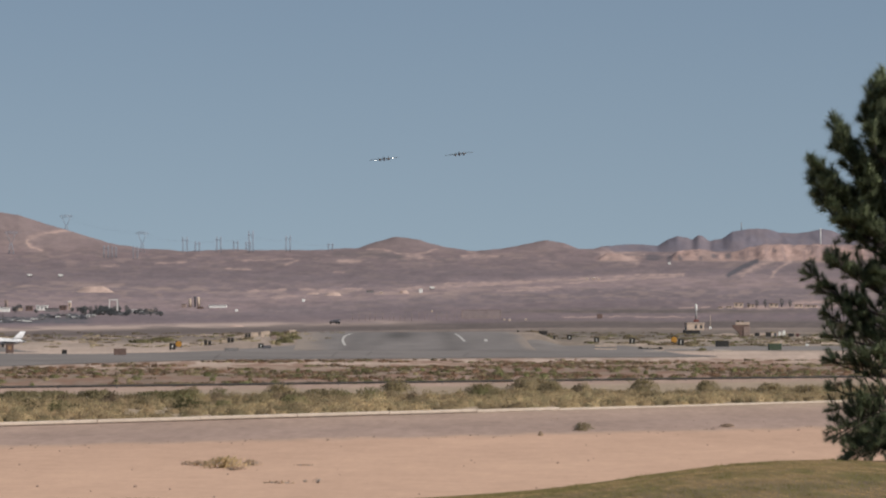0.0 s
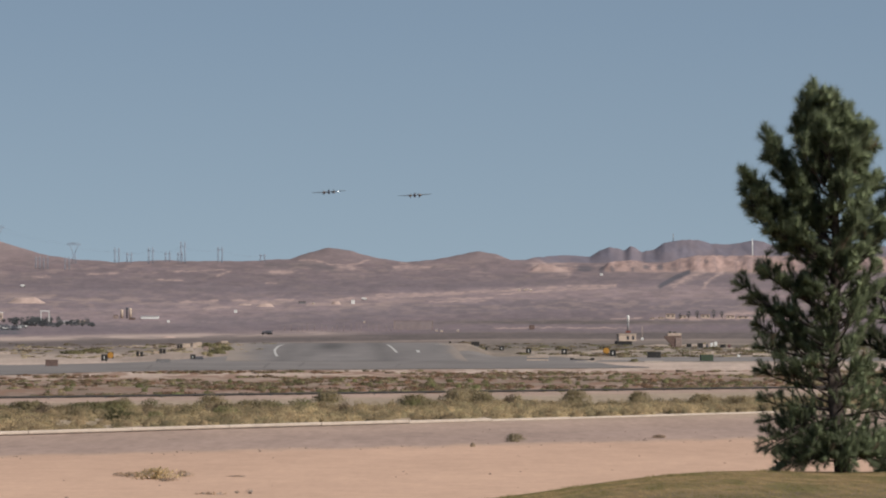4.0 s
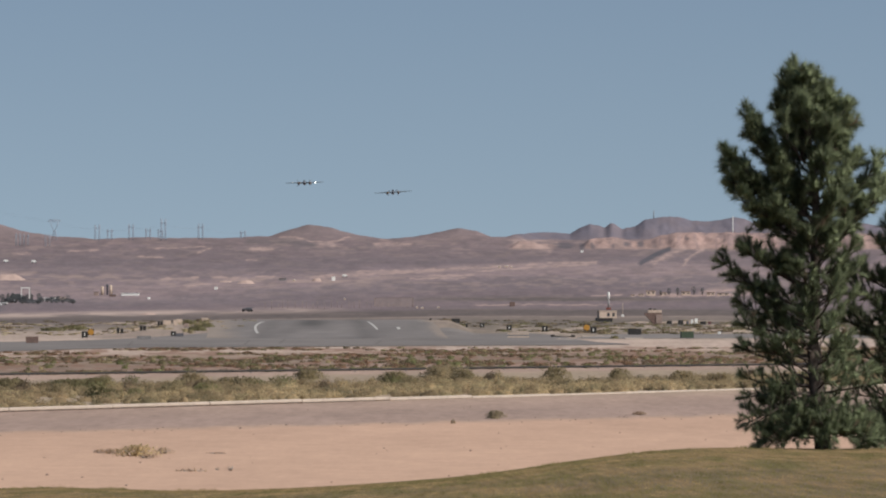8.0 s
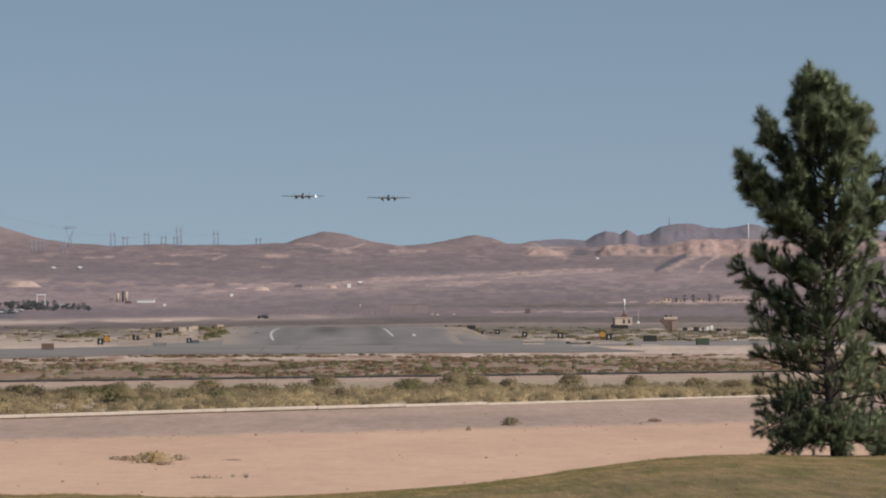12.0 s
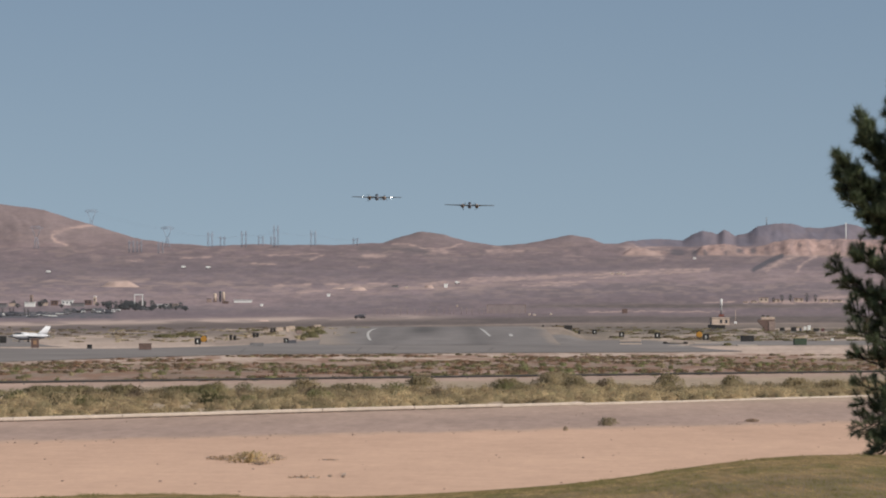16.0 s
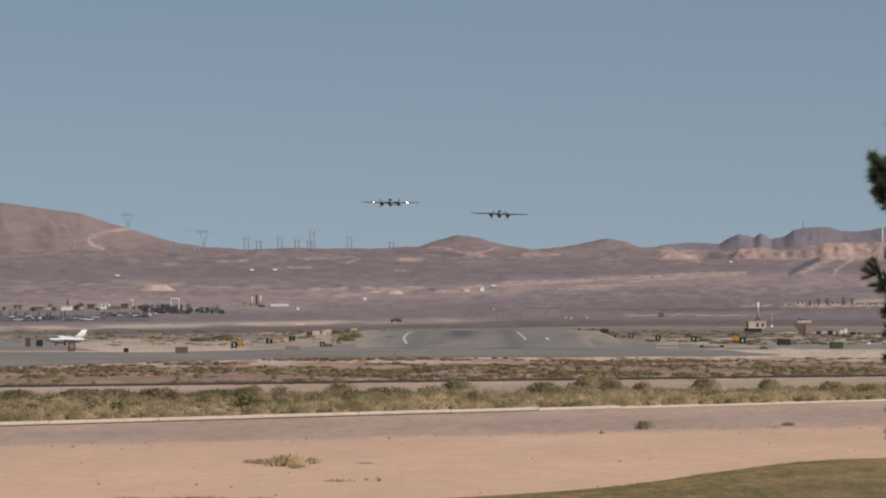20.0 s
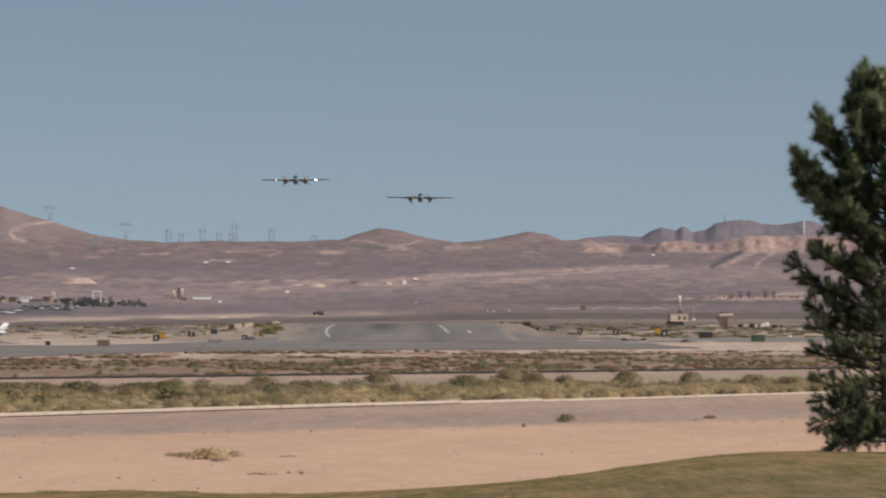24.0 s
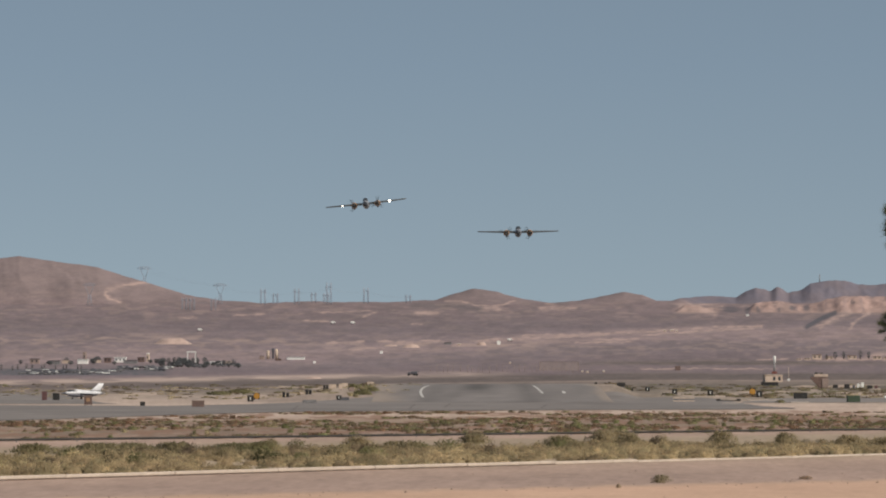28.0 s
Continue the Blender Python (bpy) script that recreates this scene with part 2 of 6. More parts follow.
def ground_z(x, y):
    x, y = np.asarray(x, float), np.asarray(y, float)
    yy = np.maximum(y, 50)
    a = x / yy * STEP
    z = base_z(y)
    # the runway's hump
    z = z + 2.9 * ramp(y, 1010, 1300) * (1 - ramp(y, 1420, 2100)) * ramp(x, -92, -75) * (1 - ramp(x, 1, 10))
    # soft swells and gullies on the slope
    far = ramp(y, 2500, 3200)
    swell = fbm(x / 260, y / 170, 3, 4) - 0.5
    z = z + far * swell * 2.2 * (0.4 + ramp(y, 3000, 4200)) * (1 - ramp(y, 4300, 4480) * 0.6)
    gully = np.abs(fbm(x / 70 + y / 200, y / 260, 8, 3) - 0.5)
    z = z + far * (gully - 0.12) * 3 * (0.3 + ramp(y, 3400, 4300))
    z = z + far * (fbm(x / 42 + y / 130, y / 60, 9, 3) - 0.5) * 1.5 * (0.5 + ramp(y, 3000, 3800))
    # the mesa: a steep broken face under a level top
    edge = mesa_edge(x, a)
    rim = EYE + (np.interp(a, MESA_A, MESA_E) + 2.4 * (fbm(a / 9, a * 0 + 4, 25, 3) - 0.5)) * (edge + 80) / STEP
    climb = np.clip((y - edge) / 85, 0, 1)
    climb = 0.65 * climb + 0.35 * ramp(climb + 0.5 * (fbm(x / 14, y / 14, 31, 3) - 0.5), 0.2, 0.8)
    lift = np.maximum(rim - z, 0) * climb * (1 - ramp(y, 4480, 4620))
    z = z + lift + ramp(lift, 1, 5) * (1 - ramp(y, edge + 70, edge + 100)) * ((fbm(x / 5, y / 9, 32, 3) - 0.5) * 2.4 + (fbm(x / 18, y / 16, 33, 2) - 0.5) * 2.5)
    # skyline hills: brown and rounded ahead and to one side, a farther chain of dark buttes to the other
    dark = ramp(a, 90, 200)
    crest = 4600 + 130 * dark
    e = np.interp(a, RIDGE_A, RIDGE_E) + (fbm(a / 13, a * 0 + 5, 43, 3) - 0.5) * (1.5 + 1.5 * dark)
    top = EYE + e * crest / STEP
    wide = (150 - 20 * dark + 30 * ramp(-a, 600, 900)) * (1 + (fbm(a / (95 - 35 * dark), y / 300, 44, 2) - 0.5) * (0.5 - 0.1 * dark))
    rise = np.clip((y - crest + wide) / wide, 0, 1)
    shape = rise**0.9 * (1 - ramp(y, crest + 10, crest + 150) * 0.8)
    rib = np.abs(fbm(a / 26 + y / 90, y / 110 - a / 60, 45, 4) - 0.5) - 0.12
    up = np.maximum(top - base_z(y), 0)
    z = z + (up * shape + rib * up * (0.07 + 0.09 * dark) * rise * (1 - rise) * 4) * (y > 4300)
    z = z + 0.03 * (fbm(x / 5, y / 5, 51, 3) - 0.5) * (1 - far)
    return z


PROFILE_Y = np.concatenate([np.linspace(60, 2250, 4000), np.linspace(2251, 4450, 3000)])
PROFILE_E = (base_z(PROFILE_Y) - EYE) / PROFILE_Y * STEP


def foot(a, e):
    """The place on the open ground that is seen at bearing a and height e (below the eye's level: minus)."""
    d = float(np.interp(e, PROFILE_E, PROFILE_Y))
    x = a * d / STEP
    return Vector((x, d, float(ground_z(x, d))))


# soil colours along the plain, by the height at which the flat ground is seen; far rows have mauve haze mixed in
SOIL = [
    (-360, 0.49, 0.32, 0.232),
    (-260, 0.49, 0.32, 0.232),
    (-215, 0.48, 0.312, 0.227),
    (-211, 0.41, 0.28, 0.21),
    (-208, 0.333, 0.235, 0.195),
    (-195, 0.312, 0.222, 0.185),
    (-175, 0.354, 0.25, 0.2),
    (-160, 0.33, 0.255, 0.18),
    (-125, 0.3, 0.23, 0.17),
    (-120, 0.36, 0.255, 0.205),
    (-108, 0.36, 0.25, 0.205),
    (-101, 0.22, 0.165, 0.125),
    (-92, 0.25, 0.18, 0.14),
    (-86, 0.3, 0.22, 0.17),
    (-82, 0.41, 0.31, 0.255),
    (-74, 0.43, 0.33, 0.275),
    (-66, 0.43, 0.33, 0.275),
    (-60, 0.40, 0.31, 0.26),
    (-51, 0.36, 0.28, 0.235),
    (-43, 0.33, 0.26, 0.218),
    (-38, 0.225, 0.178, 0.148),
    (-31, 0.18, 0.144, 0.124),
    (-25.5, 0.17, 0.134, 0.117),
    (-23.5, 0.19, 0.148, 0.128),
    (-21.5, 0.118, 0.093, 0.087),
    (-12.5, 0.113, 0.09, 0.085),
    (-10.5, 0.145, 0.115, 0.115),
    (-5, 0.163, 0.124, 0.133),
    (10, 0.162, 0.127, 0.137),
    (22, 0.183, 0.143, 0.152),
    (30, 0.233, 0.174, 0.18),
    (43, 0.24, 0.18, 0.183),
    (54, 0.2, 0.153, 0.163),
    (70, 0.160, 0.125, 0.135),
    (90, 0.165, 0.126, 0.133),
    (110, 0.188, 0.14, 0.145),
    (140, 0.193, 0.147, 0.147),
    (210, 0.19, 0.146, 0.147),
]
SOIL_E = [s[0] for s in SOIL]


def rail_y(x):
    return 530.0 + 0.88 * x


def trail(a, e, pts, w):
    """How near each bearing and height lies to a broken line, from 0 to 1."""
    best = np.full(a.shape, 1e9)
    for (a0, e0), (a1, e1) in zip(pts, pts[1:]):
        t = np.clip(((a - a0) * (a1 - a0) + (e - e0) * (e1 - e0)) / ((a1 - a0) ** 2 + (e1 - e0) ** 2), 0, 1)
        best = np.minimum(best, np.hypot(a - a0 - t * (a1 - a0), e - e0 - t * (e1 - e0)))
    return np.exp(-((best / w) ** 2))


# pale tracks and one dark diagonal band on the far slopes
PALE_TRAILS = [([(-804, 157), (-840, 152), (-870, 147), (-889, 141), (-893, 131), (-885, 124), (-868, 119)], 2.4), ([(-340, 99), (-305, 98)], 3.2), ([(-350, 79), (-326, 79)], 1.2), ([(-665, 94), (-640, 96), (-612, 97)], 1.5), ([(-762, 91), (-730, 91)], 1.7), ([(-540, 85), (-500, 85)], 1.3), ([(-437, 92), (-412, 101)], 2.0), ([(-510, 100), (-420, 103)], 1.2), ([(-500, 46), (-436, 48)], 2.6), ([(-460, 34), (-400, 37)], 1.4), ([(-408, 49), (-350, 46)], 3.2), ([(-330, 50), (-296, 49)], 1.8), ([(-222, 108), (-190, 107)], 3.6), ([(-118, 107), (-60, 108)], 3.4), ([(-111, 115), (-95, 114)], 1.0), ([(424, 70), (440, 85), (463, 103)], 1.8), ([(432, 80), (452, 98)], 1.6), ([(-290, 120), (-262, 120), (-232, 114), (-211, 112), (-187, 112), (-177, 117), (-162, 120)], 1.5),
               ([(118, 126), (150, 114), (205, 112)], 2.2), ([(60, 60), (180, 68), (262, 72)], 1.4), ([(-150, 54), (0, 60)], 1.4), ([(60, 0), (125, 0.5), (190, 1), (300, 0)], 1.3), ([(-150, 60), (-80, 61)], 1.6), ([(-24, 51), (55, 53)], 1.6), ([(335, 17), (430, 17), (540, 18), (700, 18)], 2.6), ([(455, 22), (500, 26), (600, 29)], 3.8), ([(262, 16), (318, 17)], 1.2),
               ([(-230, 48), (-190, 52), (-59, 60.5), (60, 66), (188, 73), (272, 76)], 2.6), ([(-60, 46), (40, 48)], 1.2), ([(128, 109), (158, 107), (186, 99)], 6.5), ([(372, 74), (405, 92), (428, 101)], 4.0)]


def soil(x, y, z):
    a = x / np.maximum(y, 50) * STEP
    seen = (z - EYE) / np.maximum(y, 50) * STEP
    e = np.interp(np.maximum(y, 61), PROFILE_Y, PROFILE_E)
    e = e + (seen - e) * ramp(y, 4250, 4350)
    mid = ramp(y, 560, 900)
    wob = (fbm(a / 110, e / 9, 61, 4) - 0.5) * (5 + 9 * ramp(y, 2500, 3600)) * (0.6 + 0.4 * mid) + (fbm(x / 1.6, y / 10, 62, 4) - 0.5) * 6 * (1 - mid)
    # the belts run aslant: each recedes towards larger bearings
    ee = e + wob - (a + 150) * np.interp(e, [-300, -215, -165, -110, -62, -40], [0.015, 0.0245, 0.0235, 0.0128, 0.005, 0])
    ee = ee - (np.minimum(a, 20) + 150) * np.interp(e, [-62, -40, -30, 0, 12], [0, 0.011, 0.016, 0.016, 0])
    # the brush on the slope thins out along a slanting line
    rise = np.interp(a, [-230, -59, 60, 188, 272, 500], [52, 60.5, 66, 73, 76, 80])
    ee = ee - np.interp(a, [-1100, -520, -411, -170, 0, 200, 600], [-20, -16, -6, 11, 22, 26, 20]) * ramp(e, 0, 12) * (1 - ramp(e, rise - 10, rise + 16))
    col = np.stack([np.interp(ee, SOIL_E, [s[k] for s in SOIL]) for k in (1, 2, 3)], -1)
    col = col * (1 - 0.22 * ramp(x, -100, -80) * (1 - ramp(x, 6, 26)) * ramp(y, 1000, 1060) * (1 - ramp(y, 2100, 2300)))[..., None]
    # grey-green weeds among the far taxiways
    weedy = 0.32 * ramp(a, -80, 40) * ramp(e, -64, -56) * (1 - ramp(e, -30, -24)) * (0.55 + 0.45 * ramp(fbm(a / 22, e / 5, 58, 3), 0.4, 0.55))
    col = col * (1 - weedy)[..., None] * (1 - np.array((0.10, 0, 0.12)) * weedy[..., None])
    # long streaks and blotches
    st = fbm(a / 45, e / 3.2, 71, 4) - 0.5
    bl = fbm(a / 16, e / 5, 72, 3) - 0.5
    fine = fbm(a / 5, e / 1.6, 73, 3) - 0.5
    far = ramp(y, 2500, 2900)
    k = 1 + ((0.28 - 0.16 * far) * st + (0.18 - 0.10 * far) * bl + 0.30 * fine) * (0.3 + 0.7 * mid)
    stony = ramp(ee, -214, -206) * (1 - mid)
    k = k + (1 - mid) * (0.05 * (fbm(x / 0.35, y / 4, 74, 3) - 0.5) + 0.04 * (fbm(x / 3.2, y / 14, 75, 3) - 0.5)) + stony * (0.34 * (fbm(x / 0.4, y / 3, 56, 3) - 0.5) + 0.22 * (fbm(x / 4, y / 9, 57, 3) - 0.5))
    col = col * k[..., None]
    # bare pale patches on the plain and on the slope
    pale = np.array((0.47, 0.36, 0.295))
    hump = ramp(x, -95, -75) * (1 - ramp(x, 4, 24)) * (1 - ramp(y, 2100, 2300))
    bare = (1 - 0.8 * hump) * ramp(fbm(a / 70, e / 4.0, 81, 4), 0.56, 0.64) * ramp(y, 1150, 1350) * (1 - 0.95 * ramp(y, 2080, 2280))
    rust = ramp(fbm(a / 34, e / 2.6, 82, 4), 0.47, 0.58) * ramp(y - 0.88 * x, 540, 585) * (1 - ramp(y, 800, 870))
    # a broken line of pale banks along the middle of the slope, and cliffs of the mesa
    bank = np.exp(-(((e + 0 - (54 + 0.008 * a + 9 * np.sin(a / 190))) / 7.5) ** 2)) * ramp(fbm(a / 42, e / 6, 83, 3), 0.47, 0.6) * ramp(y, 2900, 3000) * (1 - ramp(a, -150, -60))
    strip = np.exp(-(((e + 12 - 0.018 * (a + 400) + 0.4 * wob) / 4.2) ** 2)) * (1 - ramp(a, -330, -120)) * (0.35 + 0.65 * ramp(fbm(a / 60, e / 4, 91, 3), 0.36, 0.56)) * (y > 1900)
    line = np.exp(-(((ee - wob + 23.5) / 1.1) ** 2)) * ramp(a, -480, -380) * (0.3 + 0.7 * ramp(fbm(a / 30, a * 0 + 8, 28, 3), 0.4, 0.6)) * (y > 1900)
    # pale sand beside the runway's end, and a brown belt just beyond the pipeline
    sandy = trail(a, e, [(-548, -46), (-505, -47), (-462, -44)], 5.5) * (0.4 + 0.6 * ramp(fbm(a / 10, e / 3, 33, 3), 0.36, 0.52)) * (y < 2000)
    beyond = y - rail_y(x)
    umber = ramp(beyond, 2, 14) * (1 - ramp(beyond + 90 * (fbm(a / 40, e / 5, 34, 3) - 0.5), 50, 110)) * (1 - 0.45 * ramp(a, -750, -250)) * (0.6 + 0.4 * ramp(fbm(a / 18, e / 3, 35, 3), 0.38, 0.55))
    dusk = np.exp(-(((e + 32.5 - 0.0155 * (a + 1000) + 0.15 * wob) / 4.2) ** 4)) * (1 - ramp(a, -620, -420)) * (y > 1400)
    edge = mesa_edge(x, a)
    on = np.maximum(ramp(a, 108, 130) * (1 - ramp(a, 180, 204)), ramp(a, 236, 256)) * (1 - ramp(a, 900, 1100))
    broken = 0.45 + 0.55 * ramp(fbm(a / 11, e / 7, 24, 3), 0.34, 0.5)
    face = broken * on * ramp(y, edge - 4, edge + 4) * (1 - ramp(y + 30 * (fbm(a / 8, a * 0 + 6, 26, 3) - 0.5), edge + 70, edge + 110))
    talus = on * ramp(y, edge - 60, edge - 8) * (1 - ramp(y, edge + 3, edge + 20)) * 0.45
    # shade painted as dark patches: caves in the face, a gully beside the mound
    hollow_shade = np.zeros_like(a)
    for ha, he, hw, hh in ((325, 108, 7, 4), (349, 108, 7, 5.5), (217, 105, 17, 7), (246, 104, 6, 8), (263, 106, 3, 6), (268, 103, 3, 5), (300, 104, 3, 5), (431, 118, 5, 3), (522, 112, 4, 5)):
        hollow_shade = np.maximum(hollow_shade, 1 - ramp(np.hypot((a - ha) / hw, (seen - he) / hh) + 0.5 * (fbm(a / 4, seen / 4, 27, 2) - 0.5), 0.6, 1.1))
    hollow_shade = hollow_shade * (y > edge - 60) * (y < edge + 130)
    flute = 1 + 0.45 * (fbm(a / 4.5, seen / 4, 85, 3) - 0.5) + 0.7 * (fbm(a / 14, seen / 7, 86, 3) - 0.5)
    # blotches of the slope: pinkish bare ground and darker brush
    wx, wy = a + 26 * (fbm(a / 60, e / 9, 76, 3) - 0.5), e + 5 * (fbm(a / 80, e / 12, 77, 3) - 0.5)
    slope = ramp(y, 2600, 2900) * (1 - 0.7 * ramp(y, 4440, 4520))
    zone = 0.35 + 0.65 * np.exp(-(((e - 42) / 14) ** 2)) + 0.5 * np.exp(-(((e - 104) / 14) ** 2))
    blush = ramp(fbm(wx / 20, wy / 3.0, 78, 5), 0.54, 0.62) * slope * zone
    brush = ramp(fbm(wx / 20, wy / 3.4, 79, 5), 0.5, 0.6) * slope
    track = 0
    for pts, w in PALE_TRAILS:
        track = np.maximum(track, trail(a + 14 * (fbm(a / 12, e / 5, 88, 3) - 0.5), seen + 5 * (fbm(a / 9, e / 7, 89, 3) - 0.5), pts, w))
    track = track * (y > 2600) * (0.45 + 0.55 * ramp(fbm(a / 9, e / 3, 87, 2), 0.35, 0.55))
    # one dark diagonal band below the mesa
    dark_band = trail(a + 4 * (fbm(a / 7, seen / 5, 94, 2) - 0.5), seen, [(350, 74), (374, 88), (400, 99)], 4.2) * (y > 2600)
    dark_band = ramp(dark_band, 0.2, 0.6)
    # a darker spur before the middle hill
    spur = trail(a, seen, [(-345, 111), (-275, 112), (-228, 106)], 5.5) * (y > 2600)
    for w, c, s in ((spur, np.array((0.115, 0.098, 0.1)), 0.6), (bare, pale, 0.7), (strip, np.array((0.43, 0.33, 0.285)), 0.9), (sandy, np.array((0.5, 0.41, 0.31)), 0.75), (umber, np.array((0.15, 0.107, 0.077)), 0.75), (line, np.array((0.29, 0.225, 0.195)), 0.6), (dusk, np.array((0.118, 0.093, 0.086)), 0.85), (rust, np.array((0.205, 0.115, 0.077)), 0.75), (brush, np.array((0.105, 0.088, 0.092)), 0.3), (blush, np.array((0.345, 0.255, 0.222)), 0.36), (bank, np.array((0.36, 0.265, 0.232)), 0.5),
                    (talus, np.array((0.27, 0.195, 0.175)), 1.0), (face, np.array((0.345, 0.234, 0.205)), 0.8), (hollow_shade, np.array((0.10, 0.088, 0.10)), 0.8), (track, np.array((0.40, 0.288, 0.256)), 0.82), (dark_band, np.array((0.075, 0.072, 0.085)), 0.85)):
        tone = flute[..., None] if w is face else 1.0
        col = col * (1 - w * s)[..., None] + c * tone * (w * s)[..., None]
    # the town's car park
    lot = ramp(a, -1400, -1100) * (1 - ramp(a, -795, -770)) * ramp(e, -13, -10) * (1 - ramp(e, -1, 2)) * (y > 2500) * (0.6 + 0.4 * ramp(fbm(a / 8, e / 2, 90, 2), 0.35, 0.5))
    col = col * (1 - 0.88 * lot)[..., None] + np.array((0.085, 0.085, 0.096)) * (0.88 * lot)[..., None]
    # dark buttes, with the blue of distant haze mixed into their rock colour
    butte = ramp(y + 60 * (fbm(a / 12, y / 60, 92, 3) - 0.5), 4540, 4620) * ramp(a, 95, 150) * (0.78 + 0.28 * ramp(fbm(a / 15, y / 40, 93, 3), 0.4, 0.6))
    col = col * (1 - 0.85 * butte)[..., None] + np.array((0.142, 0.129, 0.16)) * (0.85 * butte)[..., None]
    return np.clip(col, 0.02, 0.8)


def build_ground():
    near = np.concatenate([np.linspace(-600, 40, 14), np.linspace(52, 150, 30)])
    flat = 8 * STEP / np.linspace(8 * STEP / 152, 8 * STEP / 2250, 400)
    slope = np.concatenate([np.linspace(2256, 3000, 130), np.linspace(3004, 4200, 130), np.linspace(4205, 4880, 200)])
    ys = np.concatenate([near, flat, slope])
    s = np.linspace(-1, 0.8, 580)
    fine = 1110.0
    cols_a = np.concatenate([[-2.2, -1.6, -1.25, -1.1], s, [0.86, 0.93, 1.0, 1.1, 1.25, 1.6, 2.2]])
    half = np.maximum(30, fine / STEP * ys)[:, None]
    xs = cols_a[None, :] * half
    wide = np.abs(cols_a) > 1.0
    xs[:, wide] = np.sign(cols_a[wide]) * (half + (np.abs(cols_a[wide]) - 1) * 1500)
    yy = np.repeat(ys[:, None], xs.shape[1], 1)
    zz = ground_z(xs, yy)
    col = soil(xs, yy, zz)
    r, c = xs.shape
    idx = np.arange(r * c).reshape(r, c)
    faces = np.stack([idx[:-1, :-1], idx[:-1, 1:], idx[1:, 1:], idx[1:, :-1]], -1).reshape(-1, 4)
    ob = mesh_of("ground", np.stack([xs, yy, zz], -1).reshape(-1, 3), faces, MAT["ground"], None, col.reshape(-1, 3), True)
    tagged(ob, "pale sandy desert plain rising to brown eroded hills", "ground", "", "structure")


build_ground()


# ---- lawn: a low grassy rise in front of the camera ----
def crest_e(a):
    return -(289.5 - 39 * np.tanh((a - 105) / 260) + 3.0 * np.sin(a / 90) + 3.6 * ramp(a, -420, -120))


def lawn_z(x, y):
    a = np.clip(x / np.maximum(y, 12) * STEP, -2500, 2500)
    top = EYE + crest_e(a) * 96 / STEP
    t = np.clip(y / 96, 0, 1.6)
    z = np.where(t < 1, 6.4 + (top - 6.4) * (0.35 * t + 0.65 * t * t), top - (np.clip(y - 96, 0, None) / 12) ** 2 * 2.6)
    return z + (fbm(x / 7, y / 9, 91, 3) - 0.5) * 0.10


def build_lawn():
    ys = np.concatenate([np.linspace(-60, 30, 24), np.linspace(30.5, 104, 180), np.linspace(105, 138, 20)])
    xs = np.concatenate([np.linspace(-60, -15.5, 24), np.linspace(-15, 13, 300), np.linspace(13.5, 60, 24)])
    X, Y = np.meshgrid(xs, ys)
    Z = lawn_z(X, Y)
    f = 0.4 * fbm(X / 2.6, Y / 7, 95, 4) + 0.6 * fbm(X / 0.45, Y / 3.6, 93, 3)
    g = fbm(X / 0.28, Y / 1.6, 96, 3)
    p = fbm(X / 5, Y / 14, 97, 3)
    dry, lush, bald = np.array((0.222, 0.155, 0.078)), np.array((0.118, 0.096, 0.038)), np.array((0.15, 0.108, 0.072))
    w = np.clip(0.36 + (f - 0.5) * 2.6 + (g - 0.5) * 1.3, 0, 1)
    col = dry * (1 - w)[..., None] + lush * w[..., None]
    b = (ramp(p, 0.6, 0.72) * 0.6)[..., None]
    col = col * (1 - b) + bald * b
    col = col * (1 + 0.7 * (g - 0.5))[..., None]
    r, c = X.shape
    idx = np.arange(r * c).reshape(r, c)
    faces = np.stack([idx[:-1, :-1], idx[:-1, 1:], idx[1:, 1:], idx[1:, :-1]], -1).reshape(-1, 4)
    ob = mesh_of("lawn", np.stack([X, Y, Z], -1).reshape(-1, 3), faces, MAT["lawn"], None, col.reshape(-1, 3), True)
    tagged(ob, "mown dry green-brown lawn on a low rise", "lawn", "", "structure")
    # blades
    rng = np.random.default_rng(5)
    n = 150000
    y = 35 + 60.8 * rng.random(n) ** 0.75
    a = rng.uniform(-1080, 860, n)
    x = a * y / STEP
    z = lawn_z(x, y)
    clump = fbm(x / 0.16, y / 1.3, 98, 3)
    h = rng.uniform(0.011, 0.026, n) * (0.6 + 0.8 * clump)
    h = h + (rng.random(n) > 0.985) * rng.uniform(0.01, 0.035, n)
    # ragged uncut tufts along the brow
    h = h + (y > 92) * ramp(fbm(x / 0.5, y / 3, 94, 3), 0.55, 0.72) * rng.uniform(0.0, 0.07, n)
    ang, lean = rng.uniform(-0.6, 0.6, n), rng.normal(0, 0.012, (n, 2))
    lean[:, 1] = np.abs(lean[:, 1])
    wd = rng.uniform(0.005, 0.011, n)
    wx, wy = np.cos(ang) * wd, np.sin(ang) * wd
    v = np.stack([np.stack([x - wx, y - wy, z - 0.01], -1), np.stack([x + wx, y + wy, z - 0.01], -1), np.stack([x + lean[:, 0], y + lean[:, 1], z + h], -1)], 1)
    f = np.clip(0.4 + (0.4 * fbm(x / 2.6, y / 7, 95, 4) + 0.6 * fbm(x / 0.45, y / 3.6, 93, 3) - 0.5) * 3.6 + (clump - 0.5) * 1.5 + rng.normal(0, 0.16, n), 0, 1)[:, None]
    tone = np.array((0.325, 0.23, 0.12)) * (1 - f) + np.array((0.178, 0.155, 0.062)) * f
    tone = tone * (0.62 + 0.76 * fbm(x / 0.07, y / 2.4, 99, 2))[:, None]
    col = np.repeat(tone[:, None], 3, 1)
